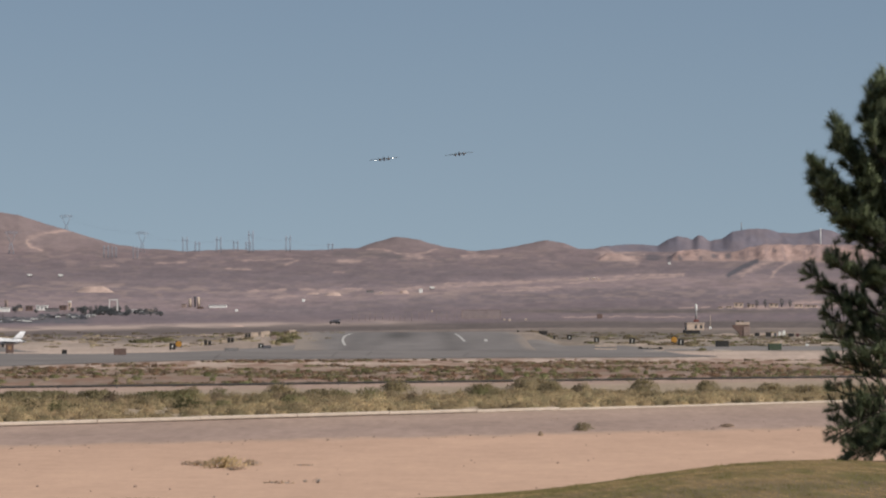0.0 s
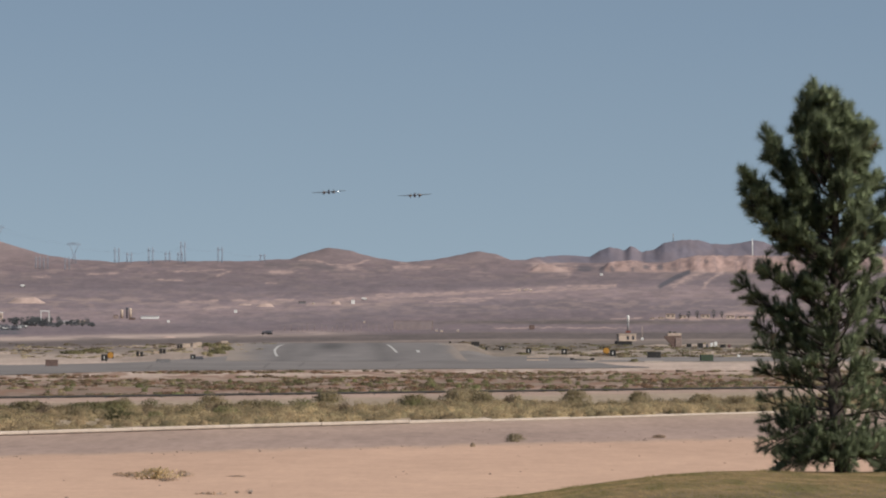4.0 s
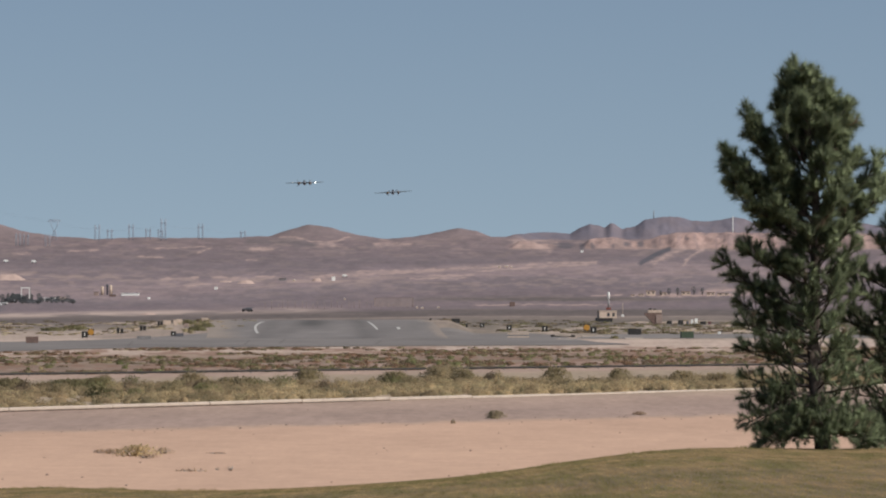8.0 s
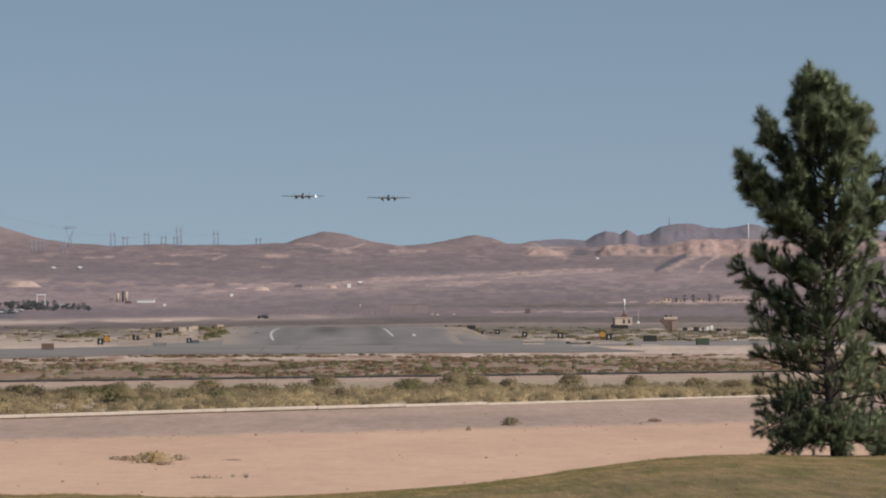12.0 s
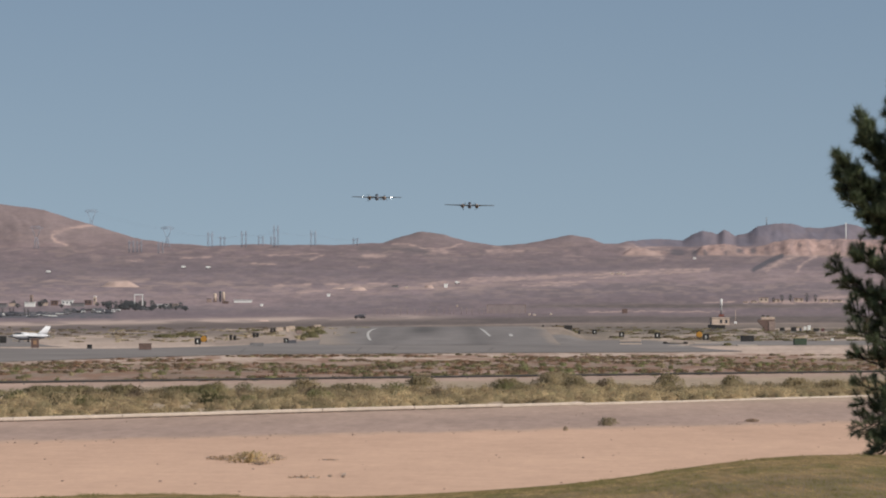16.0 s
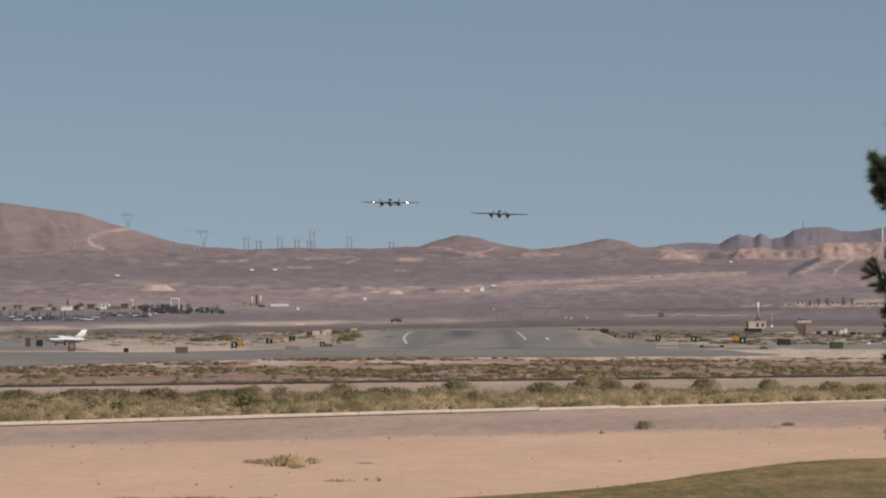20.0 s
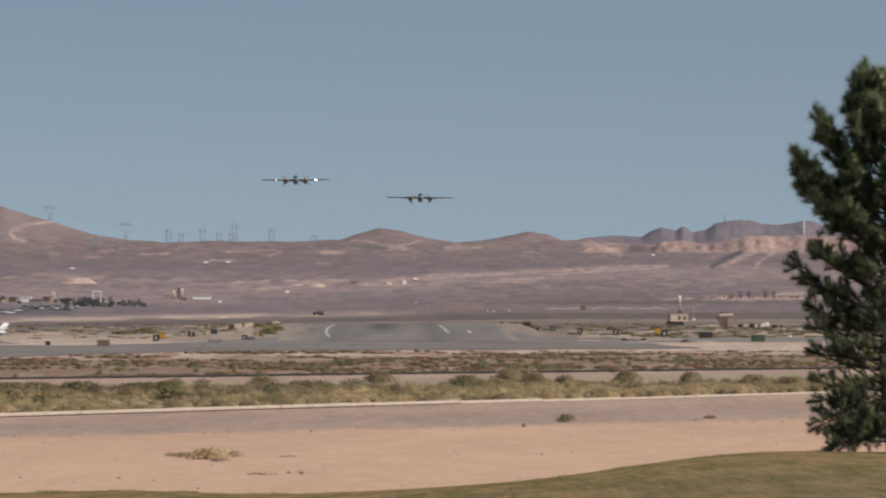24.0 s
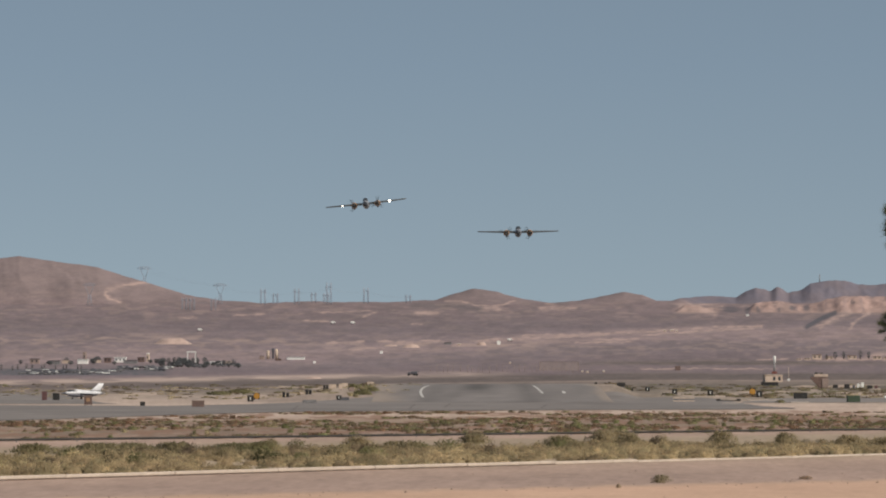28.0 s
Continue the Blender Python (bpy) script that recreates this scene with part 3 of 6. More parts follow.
    ob = mesh_of("grass", v.reshape(-1, 3), np.arange(3 * n).reshape(-1, 3), MAT["blades"], None, col.reshape(-1, 3), False, np.tile((0, -0.35, 0.94), (3 * n, 1)))
    tagged(ob, "short dry grass blades on the lawn", "grass", "", "stuff")


build_lawn()


# the taxiway's near edge: bearings and heights
TAXI_A = [-1500, -1047, -784, -655, -527, -364, -44, 216, 330, 1500]
TAXI_LOW = [-99, -92, -83, -79, -76, -75, -73, -72, -70.5, -70.5]


# ---- shrubs ----
def shrub_cloud(rng, centres, sizes, heights, count, leaf, tints, fill=1.0):
    """Many low desert shrubs: short upright leaf blades fanned out of each foot."""
    n = len(centres)
    k = n * count
    c, s, h = np.repeat(centres, count, 0), np.repeat(sizes, count), np.repeat(heights, count)
    az, up = rng.uniform(0, math.tau, k), rng.random(k) ** 0.6
    lob = 1 + 0.35 * np.sin(az * 3 + np.repeat(rng.uniform(0, 6, n), count)) + rng.normal(0, 0.12, k)
    r = s * 0.5 * np.sqrt(np.clip(1 - up**2 * 0.85, 0.03, 1)) * lob * rng.uniform(0.55, 1.05, k)
    p = c + np.stack([np.cos(az) * r, np.sin(az) * r, h * up * rng.uniform(0.75, 1.1, k) * 0.92], -1)
    lf = leaf * s * rng.uniform(0.6, 1.3, k)
    d1 = rng.normal(0, 1, (k, 3)) * 0.45 + np.stack([np.cos(az) * 0.5, np.sin(az) * 0.5, 0.7 + 0 * az], -1)
    d1 /= np.linalg.norm(d1, axis=1)[:, None]
    nor = (p - c) / np.stack([s, s, h * 1.4], -1) + rng.normal(0, 0.09, (k, 3)) + np.array((0, 0, 0.45))
    nor /= np.linalg.norm(nor, axis=1)[:, None] + 1e-9
    d2 = np.cross(d1, nor)
    d2 /= np.linalg.norm(d2, axis=1)[:, None] + 1e-6
    tri = np.stack([p - d2 * lf[:, None] * 0.3 - d1 * lf[:, None] * 0.5, p + d2 * lf[:, None] * 0.3 - d1 * lf[:, None] * 0.5, p + d1 * lf[:, None] * 0.6], 1)
    tri[..., 2] = np.maximum(tri[..., 2], np.repeat(centres[:, 2], count)[:, None] - 0.03)
    col = np.repeat(tints, count, 0) * rng.uniform(0.9, 1.1, k)[:, None]
    # a low mound of massed twigs fills each shrub
    dome = []
    ring = [[(math.cos(q * math.tau / 7 + lift) * r, math.sin(q * math.tau / 7 + lift) * r, zz) for q in range(7)] for r, zz, lift in ((1.0, -0.05, 0), (0.78, 0.62, 0.4))]
    for q in range(7):
        dome += [(ring[0][q], ring[0][(q + 1) % 7], ring[1][q]), (ring[1][q], ring[0][(q + 1) % 7], ring[1][(q + 1) % 7]), (ring[1][q], ring[1][(q + 1) % 7], (0, 0, 1.0))]
    dome = np.array(dome)
    size = (np.stack([sizes * 0.45, sizes * 0.45, heights * 0.82], -1) * fill)[:, None, None, :]
    bump = 1 + 0.25 * rng.normal(0, 1, (n, 1, 1, 3)).clip(-1, 1)
    dv = centres[:, None, None, :] + dome[None] * size * bump
    dn = np.broadcast_to(dome[None] * np.array((1, 1, 0.9)) + np.array((0, 0, 0.6)), dv.shape)
    dn = dn / np.linalg.norm(dn, axis=-1, keepdims=True)
    dc = np.repeat(tints * 0.92, dome.shape[0] * 3, 0)
    return (np.concatenate([tri.reshape(-1, 3), dv.reshape(-1, 3)]), np.concatenate([np.repeat(col, 3, 0), dc]), np.concatenate([np.repeat(nor, 3, 0), dn.reshape(-1, 3)]))


def wall_y(x):
    return 371.0 + 1.395 * x


def scatter(name, label, rng, x, y, size, height, count, leaf, tints):
    z = ground_z(x, y)
    v, c, nor = shrub_cloud(rng, np.stack([x, y, z], -1), size, height, count, leaf, tints, 0.78)
    ob = mesh_of(name, v, np.arange(len(v)).reshape(-1, 3), MAT["scrub"], None, c, False, nor)
    tagged(ob, label, "shrubs", "", "stuff")
    return ob


def mixed(rng, n, cols, spread=0.2):
    cols = np.array(cols)
    return cols[rng.integers(0, len(cols), n)] * (1 + rng.normal(0, spread, n))[:, None].clip(0.5, 1.6)


def build_scrub():
    rng = np.random.default_rng(11)
    straw, sage, green, rust, dark = (0.44, 0.347, 0.212), (0.335, 0.277, 0.167), (0.22, 0.205, 0.105), (0.265, 0.165, 0.108), (0.21, 0.16, 0.11)
    # the belt behind the wall: straw-coloured in front, greener tall shrubs behind
    n = 3900
    x = rng.uniform(-85, 62, n)
    back = rng.random(n)
    y = wall_y(x) + 3 + back * (92 - 14 * ramp(x, -25, -5) - 28 * ramp(x, 2, 12))
    keep = fbm(x / 9, y / 9, 7, 3) > 0.33 + 0.16 * ramp(back, 0.75, 1.0)
    x, y, back = x[keep], y[keep], back[keep]
    n = len(x)
    scatter("straw_shrubs", "dense belt of straw-coloured dry desert shrubs", rng, x, y, rng.uniform(0.8, 2.3, n), rng.uniform(0.3, 0.95, n), 138, 0.085, mixed(rng, n, [straw, straw, sage, (0.38, 0.29, 0.18)], 0.15) * ((0.68 + 0.72 * fbm(x / 5, y / 16, 19, 3)) * (1.05 - 0.2 * ramp(back, 0.35, 0.9)))[:, None])
    n = 150
    x = rng.uniform(-85, 62, n)
    y = wall_y(x) + 28 + rng.random(n) * 60
    keep = (fbm(x / 14, y / 14, 9, 3) > 0.44) & (x < 6)
    x, y = x[keep], y[keep]
    n = len(x)
    scatter("creosote_shrubs", "tall dark green creosote shrubs among dry scrub", rng, x, y, rng.uniform(1.6, 3.2, n), rng.uniform(0.8, 1.5, n), 420, 0.07, mixed(rng, n, [green, sage, dark, sage]))
    # beyond the pipeline: low rusty and green scrub
    n = 11500
    x = rng.uniform(-150, 130, n)
    y = rng.uniform(455, 805, n)
    keep = (fbm(x / 16, y / 34, 13, 3) > 0.49) & (y > rail_y(x) + 6)
    x, y = x[keep], y[keep]
    n = len(x)
    edge = -EYE * STEP / np.interp(x / y * STEP, TAXI_A, TAXI_LOW)
    clear = y < edge - 22
    x, y = x[clear], y[clear]
    n = len(x)
    scatter("rusty_scrub", "low rust-brown and green desert scrub", rng, x, y, rng.uniform(0.5, 1.9, n), rng.uniform(0.12, 0.42, n), 34, 0.17, mixed(rng, n, [rust, rust, dark, sage, green, dark], 0.16))
    n = 150
    x = rng.uniform(-75, 62, n)
    y = rail_y(x) + 4 + 150 * rng.random(n) ** 1.3
    scatter("green_shrubs", "scattered fresh green desert shrubs among rusty scrub", rng, x, y, rng.uniform(0.7, 1.7, n), rng.uniform(0.3, 0.75, n), 160, 0.1, mixed(rng, n, [green, (0.225, 0.225, 0.105), sage], 0.15))
    # dry tufts between the taxiway and the far track
    n = 900
    y = 8 * STEP / rng.uniform(31, 54, n)
    a = rng.uniform(-1150, -330, n)
    x = a * y / STEP
    keep = (fbm(a / 40, 61600 / y / 3.0, 37, 3) > 0.5) & (y > 61600 / np.interp(a, [-1150, -872, -640, -500, -330], [44, 58, 60, 55, 52]))
    x, y = x[keep], y[keep]
    n = len(x)
    scatter("dry_tufts", "pale dry tufts and low weeds beside the taxiway", rng, x, y, rng.uniform(0.8, 3.4, n), rng.uniform(0.12, 0.4, n), 34, 0.16, mixed(rng, n, [straw, straw, sage, dark, (0.5, 0.42, 0.28)], 0.2))
    # round the taxiways and the plain up to the slope
    n = 1900
    y = 8 * STEP / rng.uniform(28, 52, n)
    x = rng.uniform(-1250, 1250, n) * y / STEP
    keep = (fbm(x / 40, y / 130, 17, 3) > 0.47) & ((x < RUN_X0 - 24) | (x > RUN_X1 + 3))
    a = x / y * STEP
    keep &= ~((a > -60) & (a < 215) & (y < 8 * STEP / 48)) & ((a > -560) | (rng.random(n) > 0.6))
    x, y = x[keep], y[keep]
    n = len(x)
    scatter("airfield_scrub", "sparse green-brown scrub around the airfield", rng, x, y, rng.uniform(1.5, 6.0, n), rng.uniform(0.2, 0.65, n), 30, 0.16, mixed(rng, n, [sage, green, dark, dark]) * 0.85)
    # a green clump beside the boxes at the runway's end
    n = 40
    a, e = rng.uniform(-458, -414, n), rng.uniform(-56, -44, n)
    y = -8 * STEP / e
    scatter("runway_shrubs", "grey-green shrubs clumped at the runway end", rng, a * y / STEP, y, rng.uniform(1.2, 2.8, n), rng.uniform(0.5, 1.1, n), 60, 0.14, mixed(rng, n, [sage, green, dark], 0.15))


build_scrub()


def bush(name, at, width, height, tint, seed, label, count=900, leaf=0.07, fill=None):
    rng = np.random.default_rng(seed)
    root = thing(name, Matrix.Translation(at), label, "bush")
    v, c, nor = shrub_cloud(rng, np.zeros((1, 3)), np.array([width]), np.array([height]), count, leaf, np.array([tint]), fill if fill is not None else 0.05 if count < 100 else 1.0)
    mesh_of("leaves", v, np.arange(len(v)).reshape(-1, 3), MAT["scrub"], root, c, False, nor)
    bm = bmesh.new()
    for k in range(14):
        az, r = rng.uniform(0, math.tau), rng.uniform(0.2, 0.5) * width
        tube(bm, [(0.05 * math.cos(az), 0.05 * math.sin(az), -0.02), (r * 0.5 * math.cos(az), r * 0.5 * math.sin(az), height * 0.35), (r * math.cos(az), r * math.sin(az), height * rng.uniform(0.4, 0.9))], [0.02, 0.014, 0.006], 4)
    part("twigs", bm, MAT["twig"], root)
    return root


# ---- pavement, wall and pipeline ----
def strip(name, ds, x0, x1, lift, mat, tint, label, category, nx=40):
    """A paved sheet between two edges, lying on the ground."""
    t = np.linspace(0, 1, nx)
    X = x0[:, None] * (1 - t) + x1[:, None] * t
    Y = np.repeat(ds[:, None], nx, 1)
    Z = ground_z(X, Y) + lift
    c = tint(X, Y)
    r, k = X.shape
    idx = np.arange(r * k).reshape(r, k)
    faces = np.stack([idx[:-1, :-1], idx[:-1, 1:], idx[1:, 1:], idx[1:, :-1]], -1).reshape(-1, 4)
    ob = mesh_of(name, np.stack([X, Y, Z], -1).reshape(-1, 3), faces, mat, None, c.reshape(-1, 3), True)
    return tagged(ob, label, category, "", "structure")


def taxi_tint(X, Y):
    k = 1 + 0.5 * (fbm(X / 30, Y / 25, 111, 4) - 0.5)
    return np.array((0.172, 0.152, 0.144)) * k[..., None]


def runway_tint(X, Y):
    k = 1 + 0.45 * (fbm(X / 5, Y / 160, 112, 4) - 0.5)
    centre = -32 - 0.027 * (Y - 1027)
    rub = np.exp(-(((X - centre) / 4.5) ** 2)) * ramp(Y, 1120, 1240) + 0.5 * np.exp(-(((X - centre - 14) / 2.5) ** 2)) + 0.45 * np.exp(-(((X - centre + 11) / 3) ** 2))
    col = np.array((0.175, 0.156, 0.15)) * (k * (1 - 0.5 * np.clip(rub, 0, 1)))[..., None]
    # both shoulders fade to sand colour: the heat shimmer's soft edge as tint
    left, right = X + 56 + 0.047 * (Y - 1027), 1.5 - 0.018 * (Y - 1027) - X
    drift = np.maximum(1 - ramp(left + 6 * (fbm(X / 4, Y / 60, 113, 3) - 0.5), 0, 11), 1 - ramp(right + 3 * (fbm(X / 4, Y / 50, 114, 3) - 0.5), 0, 4))[..., None]
    return col * (1 - 0.8 * drift) + np.array((0.275, 0.222, 0.185)) * 0.8 * drift


def build_pavement():
    # the taxiway crosses the plain, bearing by bearing
    a = np.linspace(-1500, 330, 320)
    low = np.interp(a, TAXI_A, TAXI_LOW)
    top = np.interp(a, [-1500, -1047, -784, -640, -500, -400, 0, 60, 150, 190, 230, 270, 330], [-63, -65, -66, -63, -58, -55, -52.5, -51, -50.5, -53, -60, -66, -69.5])
    t = np.linspace(0, 1, 26)
    E = low[:, None] * (1 - t) + top[:, None] * t
    D = -EYE * STEP / E
    X = a[:, None] * D / STEP
    Z = ground_z(X, D) + 0.09
    c = taxi_tint(X, D)
    r, k = X.shape
    idx = np.arange(r * k).reshape(r, k)
    faces = np.stack([idx[:-1, :-1], idx[1:, :-1], idx[1:, 1:], idx[:-1, 1:]], -1).reshape(-1, 4)
    ob = mesh_of("taxiway", np.stack([X, D, Z], -1).reshape(-1, 3), faces, MAT["asphalt"], None, c.reshape(-1, 3), True)
    tagged(ob, "grey asphalt taxiway crossing the desert airfield", "taxiway", "", "structure")
    taxi = ob
    a2 = np.linspace(-1500, -872, 90)
    t2 = np.linspace(0, 1, 10)
    E2 = (-62.5 + 0 * a2)[:, None] * (1 - t2) + (-44 - 18 * ramp(a2, -1000, -872))[:, None] * t2
    D2 = -EYE * STEP / E2
    X2 = a2[:, None] * D2 / STEP
    i2 = np.arange(X2.size).reshape(X2.shape)
    f2 = np.stack([i2[:-1, :-1], i2[1:, :-1], i2[1:, 1:], i2[:-1, 1:]], -1).reshape(-1, 4)
    apron = mesh_of("apron", np.stack([X2, D2, ground_z(X2, D2) + 0.08], -1).reshape(-1, 3), f2, MAT["asphalt"], None, (taxi_tint(X2, D2) * 1.1).reshape(-1, 3), True)
    tagged(apron, "worn grey asphalt apron where the jet stands", "apron", "", "structure")
    # a second taxiway leads on behind the equipment cabinets
    a3 = np.linspace(236, 1500, 160)
    t3 = np.linspace(0, 1, 10)
    E3 = (-60 + 0.003 * (a3 - 236))[:, None] * (1 - t3) + (-52 + 0.002 * (a3 - 236) - 6 * (1 - ramp(a3, 236, 300)))[:, None] * t3
    D3 = -EYE * STEP / E3
    X3 = a3[:, None] * D3 / STEP
    i3 = np.arange(X3.size).reshape(X3.shape)
    f3 = np.stack([i3[:-1, :-1], i3[1:, :-1], i3[1:, 1:], i3[:-1, 1:]], -1).reshape(-1, 4)
    side = mesh_of("side_taxiway", np.stack([X3, D3, ground_z(X3, D3) + 0.06], -1).reshape(-1, 3), f3, MAT["asphalt"], None, (taxi_tint(X3, D3) * 1.12).reshape(-1, 3), True)
    tagged(side, "dusty grey asphalt side taxiway behind equipment cabinets", "taxiway", "", "structure")
    for a, e0, e1 in ((-353, -71, -63), (-291, -69, -62), (-120, -70, -64), (-560, -73, -66)):
        d0, d1 = -EYE * STEP / e0, -EYE * STEP / e1
        xa, xb = a * d0 / STEP, (a + 10) * d1 / STEP
        v = [(xa, d0), (xa + 0.3, d0), (xb + 0.3, d1), (xb, d1)]
        mesh_of("tar_seam", [(x, y, float(ground_z(x, y)) + 0.13) for x, y in v], [(0, 1, 2, 3)], MAT["roof"], taxi)
    ds = np.linspace(1030, 2100, 220)
    run = strip("runway", ds, -56 - 0.047 * (ds - 1027), 1.5 - 0.018 * (ds - 1027), 0.14, MAT["asphalt"], runway_tint, "humped grey runway with rubber-streaked surface", "runway")
    for n, (d0, d1, xa, xb, w) in enumerate(((1100, 1290, -46.8, -53.0, 0.65), (1150, 1290, -17.3, -22.4, 0.65), (1150, 1180, -11.6, -12.2, 0.9), (1296, 1302, -8.0, -5.0, 2.0))):
        dd = np.linspace(d0, d1, 24)
        xm = np.linspace(xa, xb, 24) - (1.5 * np.sin(np.linspace(0, math.pi, 24)) if n == 0 else 0)
        tt = np.array([-0.5, 0.5]) * w
        X = xm[:, None] + tt
        Y = np.repeat(dd[:, None], 2, 1)
        idx = np.arange(48).reshape(24, 2)
        f = np.stack([idx[:-1, 0], idx[:-1, 1], idx[1:, 1], idx[1:, 0]], -1)
        mesh_of("painted_line", np.stack([X, Y, ground_z(X, Y) + 0.19], -1).reshape(-1, 3), f, MAT["paint"], run)


build_pavement()


def build_wall():
    """The low concrete channel lip, cast in separate lengths."""
    root = thing("low_concrete_wall", Matrix.Identity(4), "long low pale concrete wall cast in lengths", "wall", "", "structure")
    d = Vector((1, 1.395, 0)).normalized()
    step, total = 12.0, 22
    bm = bmesh.new()
    box(bm, 0.03, step - 0.03, -0.10, 0.14, -0.35, 0.07, 0.02)
    box(bm, 0.02, step - 0.02, -0.25, 0.20, 0.07, 0.33, 0.04)
    first = part("wall_length", bm, MAT["concrete"], root)
    for k in range(total):
        ob = first if k == 0 else new("wall_length", first.data)
        s = -140 + k * step
        x, y = s * d.x, wall_y(s * d.x)
        ob.parent = root
        # sand lies up to the lip along the farther lengths
        sunk = 0.19 * float(ramp(np.array(x), -14, 8))
        ob.matrix_basis = pose(x, y, float(ground_z(x, y)) - sunk + random.uniform(-0.015, 0.015), 0, 0, math.degrees(math.atan2(d.y, d.x)) + random.uniform(-0.1, 0.1))
    root = thing("pipeline", Matrix.Identity(4), "thin dark pipeline on low supports along bare ground", "pipeline", "", "structure")
    d = Vector((1, 0.88, 0)).normalized()
    pts = []
    for s in range(-190, 131, 8):
        x, y = s * d.x, rail_y(s * d.x)
        pts.append((x, y, float(ground_z(x, y)) + 0.27))
    part("pipe", tubed(pts, [0.125] * len(pts), 8), MAT["dark"], root)
    post = None
    for p in pts:
        if post is None:
            post = part("support", boxed(-0.08, 0.08, -0.08, 0.08, -0.4, -0.07, bev=0.01), MAT["grey"], root)
            ob = post
        else:
            ob = new("support", post.data)
            ob.parent = root
        ob.matrix_basis = pose(*p)


build_wall()


# ---- pines ----
def pine(at, height, spread, seed, limbs, lean, label, n_limbs=126, dens=1.0, tone=1.0, bend=0.0):
    rng = np.random.default_rng(seed)
    root = thing("pine_tree", Matrix.Translation(at), label, "tree", "pines on the lawn")

    def stem(t):
        return Vector((lean * (1 - t) + 0.10 * math.sin(t * 7 + seed) - bend * max(t - 0.6, 0) / 0.4, 0.12 * math.sin(t * 5), t * height))

    ts = np.linspace(0, 0.985, 16)
    part("trunk", tubed([stem(t) - (Vector((0, 0, 0.15)) if t == 0 else Vector()) for t in ts], [0.17 * (1 - t) ** 0.8 + 0.02 for t in ts], 10), MAT["bark"], root)
    todo = list(limbs)
    for k in range(n_limbs):
        t = 0.05 + 0.93 * (k + rng.random()) / n_limbs
        prof = spread * np.interp(t, [0, 0.1, 0.35, 0.6, 0.78, 0.9, 1.0], [0.98, 1.05, 1.0, 0.84, 0.64, 0.35, 0.1])
        az = k * 137.5 + rng.uniform(-40, 40)
        # the trunk's foot shows: few low limbs before and behind it
        if t < 0.2 and abs(math.sin(radians(az))) > 0.6:
            prof *= 0.7
        elif t < 0.6 and math.sin(radians(az)) < -0.6 and k % 3:
            prof *= 0.78
        todo.append((t, az, prof * rng.uniform(0.4, 1.0), rng.uniform(0.1, 0.6) + 0.7 * t - 0.75 * max(0.2 - t, 0) / 0.2))
    brushes = []
    for num, (t, az, ln, rise) in enumerate(todo):
        arm = num < len(limbs) and t > 0.3
        p0 = stem(t * 0.97)
        az = radians(az)
        out = Vector((math.cos(az), math.sin(az), 0))
        wood = bmesh.new()
        pts = []
        for s in np.linspace(0, 1, 6):
            pts.append(p0 + out * ln * s + Vector((0, 0, ln * rise * (0.25 * s + 0.75 * s * s))) + Vector(rng.normal(0, 0.025, 3)) * s)
        r0 = 0.022 + 0.014 * ln
        tube(wood, pts, [r0 * (1 - 0.82 * s) for s in np.linspace(0, 1, 6)], 5)
        # foxtails on the outer half of the limb, and short side shoots that end in tufts
        tip = (pts[5] - pts[4]).normalized()
        brushes.append((pts[3], pts[4], (pts[4] - pts[3]).normalized(), 0))
        brushes.append((pts[4], pts[5], tip, 0))
        brushes.append((pts[5], pts[5] + tip * 0.16, tip, 1))
        # a rounded plume at the tip
        for _ in range(5 if arm else 3 if t > 0.4 else 2):
            g = (tip + Vector(rng.normal(0, 0.42, 3))).normalized()
            brushes.append((pts[5] - tip * 0.12, pts[5] - tip * 0.12 + g * 0.3, g, 1))
        nb = max(5, int((6 + ln * 8.5) * dens * (0.42 + 0.95 * min(t, 0.8)) * (1.5 if arm else 1.0)))
        for j in range(nb):
            s = 0.32 + 0.66 * (j + rng.random()) / nb
            i = min(int(s * 5), 4)
            q = pts[i].lerp(pts[i + 1], s * 5 - i)
            d = out * rng.uniform(0.1, 1.0) + out.cross(Vector((0, 0, 1))) * rng.normal(0, 0.7) + Vector((0, 0, rng.uniform(-0.45 if arm else 0.0, 0.9) + 0.5 * min(t, 0.6)))
            d.normalize()
            bl = rng.uniform(0.2, 0.5) * (1.2 - 0.5 * s)
            e = q + d * bl + Vector((0, 0, bl * 0.3))
            tube(wood, [q, q.lerp(e, 0.55) - Vector((0, 0, 0.015)), e], [0.011, 0.009, 0.006], 4, cap=False)
            f = (e - q).normalized()
            brushes.append((q.lerp(e, 0.3), e, f, 1))
            if rng.random() > 0.45:
                g = (f + Vector(rng.normal(0, 0.6, 3))).normalized()
                brushes.append((e - f * 0.05, e - f * 0.05 + g * 0.14, g, 1))
        part("limb", wood, MAT["bark"], root)
    for k in range(10):
        q = stem(0.93 + 0.055 * rng.random())
        d = Vector((rng.normal(0, 0.45), rng.normal(0, 0.45), 1)).normalized()
        brushes.append((q, q + d * rng.uniform(0.2, 0.42), d, 1))
    # needles: bottle brushes along every twig
    per = 84
    n = len(brushes)
    q = np.repeat(np.array([b[0] for b in brushes]), per, 0)
    e = np.repeat(np.array([b[1] for b in brushes]), per, 0)
    d = np.repeat(np.array([b[2] for b in brushes]), per, 0)
    k = n * per
    s = rng.random(k)[:, None] ** 0.7
    base = q + (e - q) * (0.1 + 0.95 * s)
    side = np.cross(d, rng.normal(0, 1, (k, 3)))
    side /= np.linalg.norm(side, axis=1)[:, None] + 1e-9
    way = d * rng.uniform(0.15, 1.05, k)[:, None] + side * rng.uniform(0.3, 0.85, k)[:, None]
    way[:, 2] += 0.12
    way /= np.linalg.norm(way, axis=1)[:, None]
